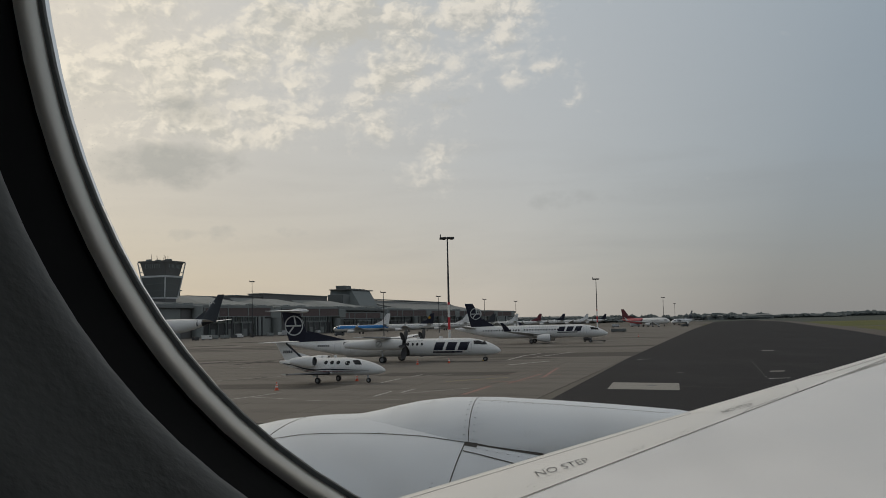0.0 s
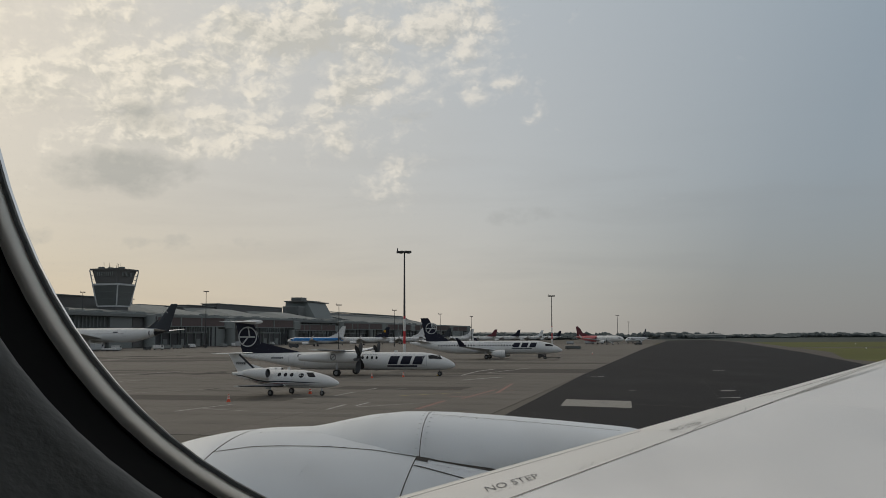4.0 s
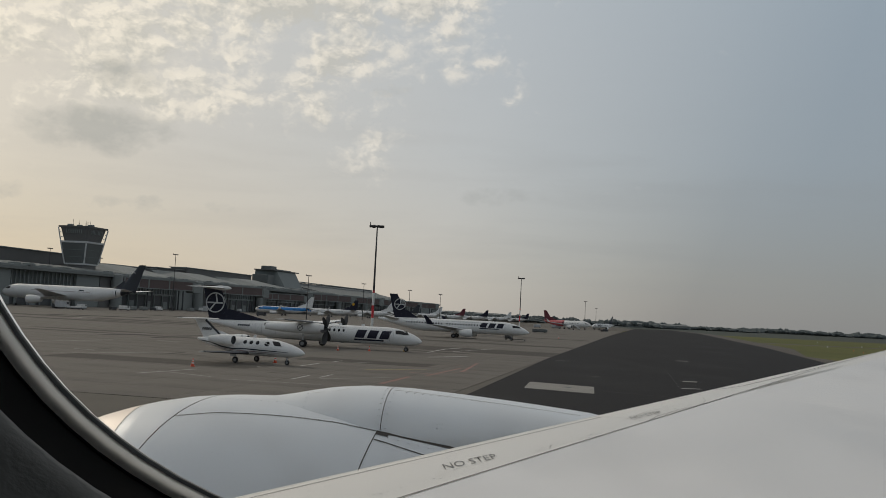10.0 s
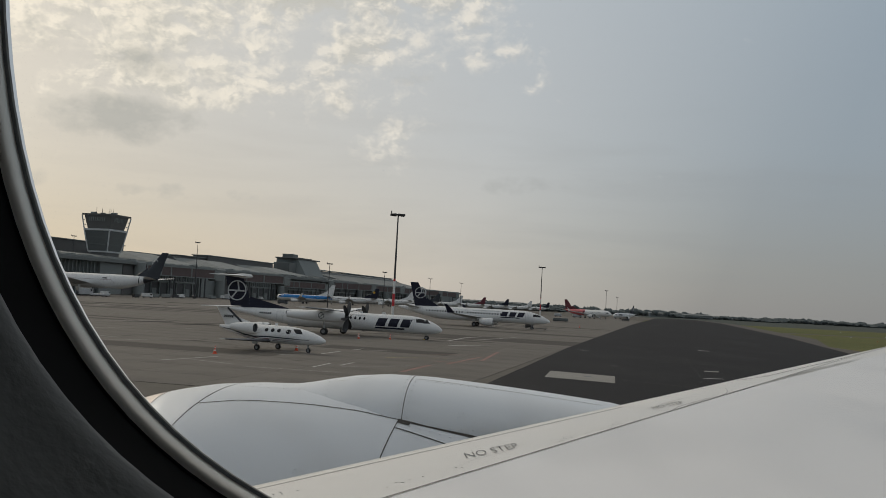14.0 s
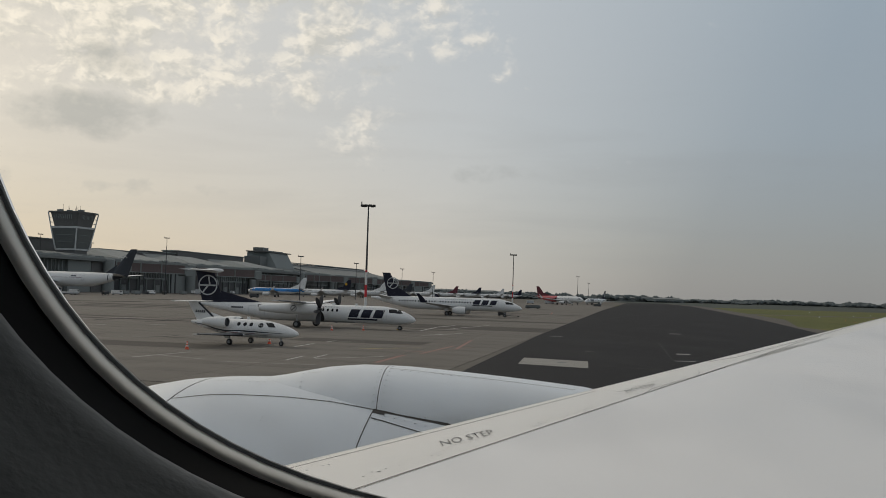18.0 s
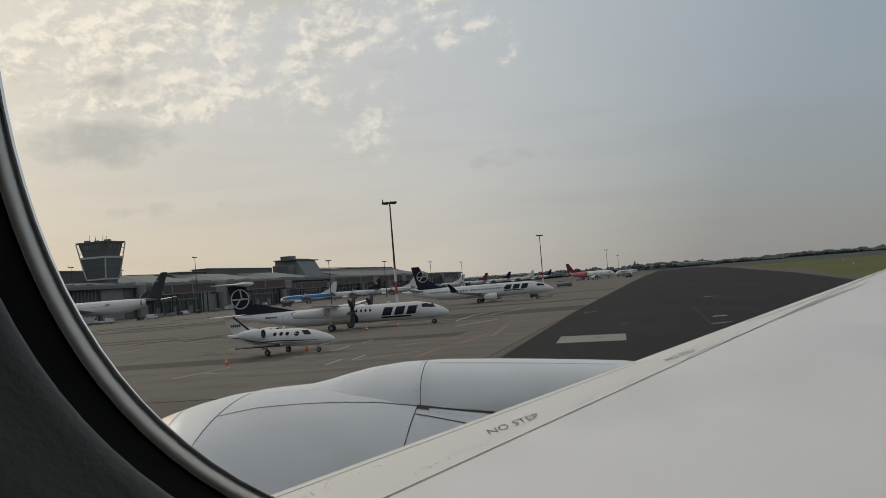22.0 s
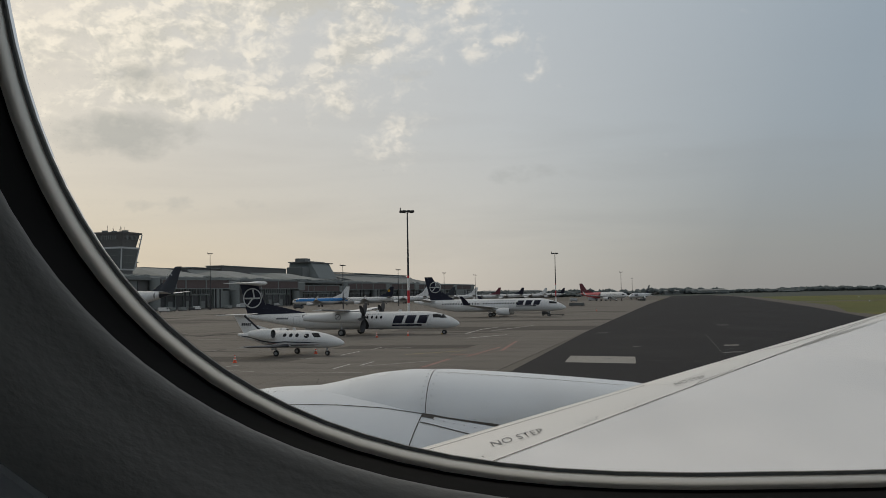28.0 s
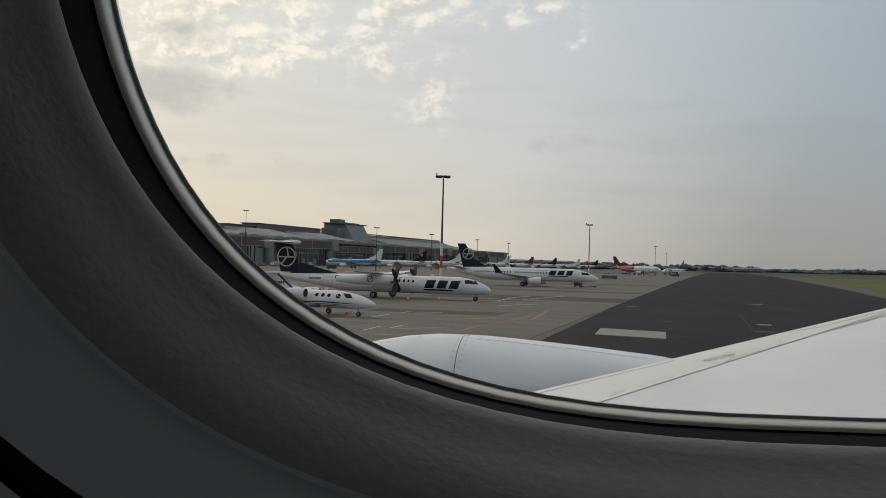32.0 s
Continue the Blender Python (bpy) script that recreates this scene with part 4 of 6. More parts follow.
    # engines
    for e in spec.get("engines", ()):
        for side in (1, -1):
            y = side * e["y"]
            er, el = e["r"], e["len"]
            prof = [(e["x"], er * 0.80), (e["x"] + 0.03, er * 0.87), (e["x"] - 0.12 * el, er), (e["x"] - 0.45 * el, er), (e["x"] - 0.8 * el, er * 0.78), (e["x"] - el, er * 0.55)]
            nac = part("nacelle", revolve(prof, "x", 24, centre=(0, y, e["z"]), cap=(False, True)), e.get("paint", "white"), ob, "engine nacelle", True)
            part("inlet", revolve([(e["x"] + 0.02, er * 0.82), (e["x"] - 0.35 * er, er * 0.74), (e["x"] - 0.4 * er, 0.05)], "x", 20, centre=(0, y, e["z"])), "steel", nac, "grey engine inlet", True)
            if e.get("prop"):
                pr = e["prop"]
                hub = part("spinner", revolve([(e["x"] + 0.65, 0.03), (e["x"] + 0.45, 0.2), (e["x"] + 0.1, 0.34), (e["x"], 0.36)], "x", 16, centre=(0, y, e["z"]), cap=(True, True)), "blade", nac, "black propeller spinner", True)
                for k in range(6):
                    a = math.pi * k / 3 + 0.18
                    u = Vector((0, math.cos(a), math.sin(a)))
                    v = Vector((0, -math.sin(a), math.cos(a)))
                    c0 = Vector((e["x"] + 0.2, y, e["z"]))
                    ring = []
                    for q, ww in ((0.25, 0.16), (0.7, 0.30), (1.3, 0.40), (pr * 0.85, 0.36), (pr, 0.16)):
                        tw = 1.38 - 0.10 * q
                        d = (v * math.cos(tw) + Vector((1, 0, 0)) * math.sin(tw))
                        th = (v * -math.sin(tw) + Vector((1, 0, 0)) * math.cos(tw)) * 0.02
                        p = c0 + u * q
                        ring.append([p - d * ww, p + th, p + d * ww, p - th])
                    part("blade", loft(ring), "blade", hub, "", True)
            if e.get("pylon"):
                part("pylon", loft([lens_section(e["x"] - 0.25 * el, y * (1 - e.get("inset", 0)), e["z"] + er * 0.5, el * 0.9, 0.25, "y"), lens_section(e["x"] - 0.45 * el, y * (1 - e.get("inset", 0)), e["z"] + e["pylon"], el * 0.8, 0.2, "y")]), "white", ob, "", True)
            if e.get("arm"):
                part("pylon", box((el * 0.45, abs(e["arm"]), 0.14), (e["x"] - 0.55 * el, side * (e["y"] - e["r"] - e["arm"] * 0.4), e["z"] - 0.08), 0.03), "white", ob)
    # landing gear
    for gx, gy, gr, gw, gz, pair in spec["gear"]:
        leg = part("landing_gear", rod((gx, gy, gr), (gx - 0.1, gy, gz), 0.07 + gr * 0.10, n=10), "strut", ob, "steel landing gear leg", True)
        for dy in ((-gw * 0.75, gw * 0.75) if pair else (0,)):
            wheel(leg, (gx, gy + dy, gr), gr, gw)
        part("gear_door", box((gr * 1.6, 0.04, gr * 1.4), (gx - 0.2, gy + (0.25 if gy >= 0 else -0.25), gz - gr * 0.6), 0.01), spec.get("paint", "white"), leg)
    # flight deck glazing
    cw = spec["cockpit"]
    for side in (-1, 1):
        for x0, x1, z0, z1, sl in cw:
            part("cockpit_window", decal(data, x0, x1, z0, z1, sl, side, 0.012, 3, 3), "cockpit", body, "dark flight deck window")
    # cabin windows
    pw = spec.get("windows")
    if pw:
        x0, x1, count, z, ww, wh, skip = pw
        shapes = {}
        for side in (-1, 1):
            for i in range(count):
                if i in skip:
                    continue
                x = x0 + (x1 - x0) * i / (count - 1)
                if side not in shapes:
                    n = 10
                    p0 = skin(data, x, z, side, 0.012)
                    bm = bmesh.new()
                    rim_ = [bm.verts.new(skin(data, x + ww / 2 * math.cos(2 * math.pi * k / n), z + wh / 2 * math.sin(2 * math.pi * k / n), side, 0.014) - p0) for k in range(n)]
                    mid = bm.verts.new((0, side * 0.006, 0))
                    for k in range(n):
                        bm.faces.new((rim_[k], rim_[(k + 1) % n], mid))
                    shapes[side] = finish("cabin_window", bm, "cockpit")
                win = part("cabin_window", shapes[side], None, body)
                win.location = skin(data, x, z, side, 0.012)
    for x, z, ww, wh in spec.get("oval_windows", ()):
        for side in (-1, 1):
            bm = bmesh.new()
            bm.faces.new([bm.verts.new(skin(data, x + ww / 2 * math.cos(math.pi * k / 8), z + wh / 2 * math.sin(math.pi * k / 8), side, 0.014)) for k in range(16)])
            part("side_window", bm, "cockpit", body, "dark oval side window")
    for x0, x1, z0, z1 in spec.get("doors", ()):
        for side in (-1, 1):
            bm = bmesh.new()
            for a, b, c, d in ((x0, x0 - 0.05, z0, z1), (x1 + 0.05, x1, z0, z1), (x0, x1, z0, z0 + 0.05), (x0, x1, z1 - 0.05, z1)):
                decal(data, a, b, c, d, 0, side, 0.013, 2, 6, bm)
            part("door_outline", bm, "grey", body, "grey outline of a cabin door")
    for item in spec.get("decals", ()):
        nm, mat, lab, patches = item
        for side in (-1, 1):
            bm = bmesh.new()
            for x0, x1, z0, z1, sl in patches:
                decal(data, x0, x1, z0, z1, sl, side, 0.016, max(2, int(abs(x1 - x0) / 1.5)), 6, bm)
            part(nm, bm, mat, body, lab)
    for nm, mat, lab, points in spec.get("flows", ()):
        for side in (-1, 1):
            part(nm, flow(data, points, side), mat, body, lab)
    return ob


def facing(pos, heading):
    """heading: degrees from +x, anticlockwise, of the nose."""
    return Matrix.Translation(pos) @ Matrix.Rotation(radians(heading), 4, "Z")


def title_blocks(x, z0, h, length, slant=0.35):
    """Three leaning blocks where a large airline title stands."""
    w, gap = length * 0.265, length * 0.085
    blocks = [(x - k * (w + gap), x - k * (w + gap) - w, z0 + h * 0.24, z0 + h, slant) for k in range(3)]
    return blocks + [(x - 0.14 * length, x - 0.99 * length, z0, z0 + h * 0.15, slant * 0.15)]


TURBOPROP = dict(L=33.6, r=1.30, zc=2.10, nose=5.2, tail=12.5, droop=0.46, rise=0.80, point=2.0, blunt=0.56,
    wing=dict(x=-14.9, y0=0.0, half=14.2, root=3.1, tip=1.5, sweep=1.0, z=3.50, dihedral=0.45, thick=0.42),
    fin=dict(x=-29.7, root=3.6, tip=2.9, sweep=2.0, top=7.85, thick=0.42, dorsal=6.0),
    stab=dict(x=-31.0, root=3.2, tip=2.2, sweep=1.6, half=5.6, z=8.0, bullet=True, thick=0.36), emblem=(-32.5, 5.75, 1.55),
    fin_label="navy blue fin with a white ring emblem",
    engines=[dict(x=-13.4, y=4.4, z=2.70, r=0.80, len=9.0, prop=2.25)],
    gear=[(-2.3, 0, 0.32, 0.22, 1.3, True), (-16.6, 4.4, 0.5, 0.32, 2.5, True), (-16.6, -4.4, 0.5, 0.32, 2.5, True)],
    cockpit=[(-1.75, -2.7, 2.42, 2.95, -0.55), (-2.78, -3.7, 2.48, 3.02, -0.15)],
    windows=(-11.6, -21.5, 15, 2.62, 0.34, 0.46, (5, 6, 7)), doors=[(-4.0, -4.6, 1.45, 2.95), (-22.1, -22.9, 1.5, 2.95), (-24.4, -25.5, 1.6, 2.9)],
    decals=[("airline_title", "navy", "dark navy title blocks on the fuselage", title_blocks(-4.75, 1.30, 1.55, 5.3, 0.45)),
            ("small_title", "grey", "small grey lettering bars", [(-11.6 - 0.42 * k, -11.9 - 0.42 * k, 3.02, 3.15, 0.03) for k in range(11)]),
            # shade under the belly, painted on as a grey band
            ("belly_shade", "grey", "grey lower band painted along the belly as shade", [(-9.0, -24.0, 0.84, 1.02, 0)]),
            ("registration_bars", "dark", "short dark registration bars", [(-26.4 - 0.34 * k, -26.65 - 0.34 * k, 2.45, 2.72, 0.02) for k in range(6)])])
LIGHT_JET = dict(L=13.0, r=0.93, zc=1.70, nose=4.7, tail=5.6, droop=0.46, rise=0.60, point=1.75, blunt=0.53,
    wing=dict(x=-5.9, y0=0.1, half=8.0, root=2.2, tip=1.0, sweep=0.6, z=0.98, dihedral=0.28, thick=0.30, boot=True),
    fin=dict(x=-9.7, root=2.5, tip=1.35, sweep=2.55, top=4.30, thick=0.22, dorsal=1.2), fin_paint="white",
    stab=dict(x=-12.0, root=1.35, tip=0.75, sweep=0.7, half=3.4, z=4.33, thick=0.17),
    engines=[dict(x=-7.7, y=1.42, z=2.28, r=0.56, len=2.9, arm=0.35)],
    gear=[(-2.0, 0, 0.26, 0.18, 1.1, False), (-6.9, 2.1, 0.32, 0.22, 1.1, False), (-6.9, -2.1, 0.32, 0.22, 1.1, False)],
    cockpit=[(-2.35, -3.1, 1.92, 2.38, -0.50)],
    windows=(-5.15, -6.65, 3, 2.14, 0.44, 0.40, ()), oval_windows=[(-4.02, 2.08, 0.58, 0.46)],
    flows=[("flank_stripe", "dark", "dark sweeping stripe along the flank", [(-1.6, 1.32, 0.03), (-4.0, 1.38, 0.10), (-6.5, 1.44, 0.13), (-8.2, 1.36, 0.14), (-9.6, 1.52, 0.16), (-11.0, 1.88, 0.12), (-12.4, 2.02, 0.08)]),
           ("flank_stripe", "maroon", "thin dark red stripe along the flank", [(-2.6, 1.18, 0.02), (-5.0, 1.20, 0.05), (-7.5, 1.22, 0.06), (-9.2, 1.30, 0.05), (-10.6, 1.56, 0.05)]),
           ("flank_stripe", "dark", "thin dark stripe under the flank", [(-3.2, 1.05, 0.02), (-5.5, 1.05, 0.05), (-8.0, 1.08, 0.05), (-9.8, 1.22, 0.04)])])
REGIONAL_JET = dict(L=38.6, r=1.62, zc=2.90, nose=6.8, tail=12.0, droop=0.48, rise=0.80, point=1.95, blunt=0.66,
    wing=dict(x=-13.8, y0=0.3, half=13.6, root=6.2, tip=1.7, sweep=8.2, z=1.90, dihedral=1.3, thick=0.6, winglet=2.1, paint="grey"),
    fin=dict(x=-30.0, root=4.2, tip=2.0, sweep=3.9, top=10.3, thick=0.42, dorsal=1.8),
    stab=dict(x=-32.6, root=3.3, tip=1.4, sweep=2.6, half=6.0, z=3.95, dihedral=0.7, paint="grey"), emblem=(-33.1, 7.7, 1.45),
    fin_label="navy blue fin with a white ring emblem",
    engines=[dict(x=-13.7, y=4.8, z=1.38, r=0.98, len=3.3, pylon=0.8)],
    gear=[(-4.4, 0, 0.38, 0.24, 1.6, True), (-18.6, 2.9, 0.55, 0.35, 1.9, True), (-18.6, -2.9, 0.55, 0.35, 1.9, True)],
    cockpit=[(-2.1, -3.1, 3.15, 3.68, -0.55), (-3.2, -4.1, 3.18, 3.76, -0.15)],
    windows=(-12.2, -31.0, 28, 3.38, 0.36, 0.48, (13,)), doors=[(-5.2, -6.0, 2.1, 4.1), (-32.2, -32.9, 2.4, 4.0)],
    decals=[("airline_title", "navy", "dark navy title blocks on the fuselage", title_blocks(-6.6, 2.55, 1.50, 5.9, 0.45)),
            ("small_title", "grey", "small grey lettering bars", [(-12.6 - 0.5 * k, -12.95 - 0.5 * k, 3.95, 4.12, 0.03) for k in range(14)])])


def narrowbody(**changes):
    spec = dict(L=39.0, r=1.9, zc=3.7, nose=5.6, tail=13.0, droop=0.25, rise=0.8,
        wing=dict(x=-14.0, y0=0.3, half=17.0, root=7.6, tip=1.7, sweep=8.2, z=2.7, dihedral=1.7, thick=0.85, winglet=2.3, paint="grey"),
        fin=dict(x=-30.5, root=7.2, tip=2.4, sweep=6.2, top=12.4, thick=0.55, dorsal=3.0), winglet_paint="white",
        stab=dict(x=-33.4, root=3.8, tip=1.4, sweep=3.2, half=7.0, z=4.9, dihedral=0.8, paint="grey"),
        engines=[dict(x=-12.2, y=5.0, z=1.75, r=1.05, len=4.3, pylon=0.9)],
        gear=[(-4.6, 0, 0.4, 0.25, 2.2, True), (-19.3, 2.9, 0.58, 0.38, 2.5, True), (-19.3, -2.9, 0.58, 0.38, 2.5, True)],
        cockpit=[(-1.6, -2.6, 4.0, 4.6, -0.5), (-2.75, -3.6, 4.05, 4.65, -0.15)],
        windows=(-8.0, -31.0, 30, 4.25, 0.34, 0.46, (11,)))
    spec.update(changes)
    return spec


def build_aircraft():
    aircraft("light_jet", "small white twin jet with dark stripes parked on the apron", LIGHT_JET, facing((-2.65, 103.4, 0), -27), "parked aircraft")
    jet = bpy.data.objects["light_jet"]
    fin = [o for o in jet.children if o.name.startswith("fin")][0]
    bm = bmesh.new()
    for k in range(5):
        bar((-11.35 - 0.25 * k, 3.42), (-11.35 - 0.25 * k - 0.05, 3.14), 0.16, -0.15, bm)
    part("registration_bars", bm, "dark", fin, "dark registration bars")
    bm = bmesh.new()
    bar((-9.75, 2.35), (-12.12, 4.22), 0.22, -0.14, bm)
    part("leading_edge_band", bm, "dark", fin, "dark band along the fin")
    aircraft("turboprop_airliner", "white twin turboprop with a navy fin parked on the apron", TURBOPROP, facing((13.9, 153.3, 0), -18) @ Matrix.Scale(1.06, 4), "parked aircraft")
    prop = bpy.data.objects["turboprop_airliner"]
    for side in (-1, 1):
        nac = [o for o in prop.children if o.name.startswith("nacelle")][0 if side > 0 else 1]
        bm = round_patch(-16.9, 2.78, side * 4.4 - 0.815, 0.46, None, 20, 0.38)
        bar((-16.65, 3.0), (-17.15, 2.55), 0.10, side * 4.4 - 0.815, bm)
        part("nacelle_emblem", bm, "navy", nac, "small navy ring emblem")
        part("exhaust", rod((-21.6, side * 4.4, 2.95), (-22.6, side * 4.4, 2.95), 0.26, 0.24, 12), "steel", nac, "dark exhaust pipe", True)
        wing = [o for o in prop.children if o.name.startswith("wing")][0 if side > 0 else 1]
        part("deicing_boot", loft([[(-14.85, side * 5.4, 3.62), (-15.05, side * 5.4, 3.78), (-15.05, side * 5.4, 3.55)], [(-15.85, side * 14.0, 3.95), (-16.0, side * 14.0, 4.05), (-16.0, side * 14.0, 3.88)]]), "dark", wing, "black leading edge boot")
    part("antenna", box((0.5, 0.04, 0.35), (-9.0, 0, 3.5), 0.01), "white", prop)
    part("antenna", box((0.5, 0.04, 0.35), (-12.5, 0, 3.5), 0.01), "white", prop)
    part("antenna", box((0.35, 0.03, 0.28), (-6.0, 0, 2.76), 0.01), "white", jet)
    part("antenna", box((0.3, 0.03, 0.22), (-7.6, 0, 2.74), 0.01), "white", jet)
    aircraft("regional_jet", "white regional jet with a navy fin and dark titles", REGIONAL_JET, facing((51.8, 258.9, 0), -15) @ Matrix.Scale(1.06, 4), "parked aircraft")
    cargo = narrowbody(L=54.0, r=2.6, zc=5.6, nose=7.5, tail=15.0, fin_paint="dark", fin_label="dark grey fin with a pale curl",
        rear_from=18, rear_paint="dark", rear_label="dark painted tail cone",
        wing=dict(x=-18.0, y0=0.4, half=25.0, root=10.5, tip=2.4, sweep=13.0, z=4.3, dihedral=2.2, thick=1.2, winglet=0, paint="grey"),
        fin=dict(x=-47.6, root=7.2, tip=2.6, sweep=8.1, top=16.9, thick=0.6, dorsal=1.6),
        stab=dict(x=-49.0, root=5.2, tip=1.9, sweep=5.5, half=9.6, z=7.0, dihedral=0.8, paint="white"),
        engines=[dict(x=-16.5, y=8.0, z=2.8, r=1.5, len=5.8, pylon=1.4)],
        gear=[(-6.0, 0, 0.5, 0.3, 3.4, True), (-25.5, 4.6, 0.62, 0.42, 3.8, True), (-25.5, -4.6, 0.62, 0.42, 3.8, True)],
        cockpit=[(-2.2, -3.4, 6.2, 6.9, -0.6), (-3.6, -4.6, 6.25, 7.0, -0.2)],
        windows=None, doors=[(-38.0, -38.9, 5.1, 7.0), (-10.0, -10.9, 5.1, 7.0)],
        decals=[("tail_band", "dark", "thin dark band before the dark tail", [(-47.6, -48.0, 5.2, 8.0, 0)]), ("cheat_line", "maroon", "thin faded line along the flank", [(-14.0, -38.0, 6.1, 6.18, 0)]), ("small_title", "dark", "", [(-33.5, -35.5, 6.5, 6.9, 0)])])
    big = aircraft("wide_body_airliner", "large white airliner with a dark tail at the terminal", cargo, facing(polar(17.6, 508), 161) @ Matrix.Scale(1.25, 4), "parked aircraft")
    bm = bmesh.new()
    for k in range(8):
        a0, a1 = -0.6 + 0.42 * k, -0.6 + 0.42 * (k + 1)
        for cx, cz, rr in ((-53.4, 13.2, 1.15),):
            bar((cx + rr * math.cos(a0), cz + rr * math.sin(a0)), (cx + rr * math.cos(a1), cz + rr * math.sin(a1)), 0.28, 0.40, bm)
    part("tail_emblem", bm, "trim", [o for o in big.children if o.name.startswith("fin")][0], "pale curl on the dark fin")
    blue = narrowbody(paint="white", fin_paint="white", decals=[("blue_upper", "blue", "broad sky-blue band over the fuselage", [(-0.9, -37.5, 3.45, 4.45, 0), (-2.6, -36.5, 4.45, 5.30, 0)]), ("tail_title", "blue", "", [])][:1], body_label="sky-blue over white fuselage")
    aircraft("blue_airliner", "blue and white narrow-body airliner at the terminal", blue, facing(polar(4.35, 640), 161), "parked aircraft")
    tails = [("navy", "amber"), ("white", None), ("dark", None), ("white", None), ("maroon", None), ("navy", None), ("white", None), ("navy", None)]
    spots = [(1.6, 700), (-0.7, 770), (-2.4, 840), (-3.9, 915), (-5.4, 990), (-6.9, 1080), (-8.4, 1190), (-9.6, 1330)]
    first = {}
    for (paint, dot), (az, d) in zip(tails, spots):
        key = (paint, dot)
        place = facing(polar(az, d), 161)
        if key in first:
            copy_thing(first[key], place)
            continue
        word = {"navy": "navy blue", "white": "plain white", "dark": "dark grey", "maroon": "dark red"}[paint]
        ob = aircraft("narrow_body_airliner", "white narrow-body airliner with a %s fin at a far stand" % word, narrowbody(fin_paint=paint), place, "airliners along the terminal")
        if dot:
            part("tail_emblem", round_patch(-35.6, 9.6, 0.32, 0.9), dot, [o for o in ob.children if o.name.startswith("fin")][0], "yellow disc on the fin")
        first[key] = ob
    red = narrowbody(fin_paint="maroon", r=2.1, zc=3.9, paint="white", rear_from=12, rear_paint="pink", rear_label="pale red rear fuselage", fin_label="dark red fin", decals=[("dark_belt", "maroon", "dark red trim near the wing", [(-21.0, -22.5, 2.6, 5.2, 0.8)])])
    ob = aircraft("red_tailed_airliner", "white and pale red airliner with a red fin", red, facing(polar(-14.78, 690), -46), "parked aircraft")
    bm = bmesh.new()
    bar((-33.2, 6.2), (-37.9, 12.2), 1.6, -0.34, bm)
    part("fin_band", bm, "maroon", [o for o in ob.children if o.name.startswith("fin")][0], "dark red band on the fin")
    copy_thing(bpy.data.objects["regional_jet"], facing(polar(-14.85, 762), 230))


build_aircraft()


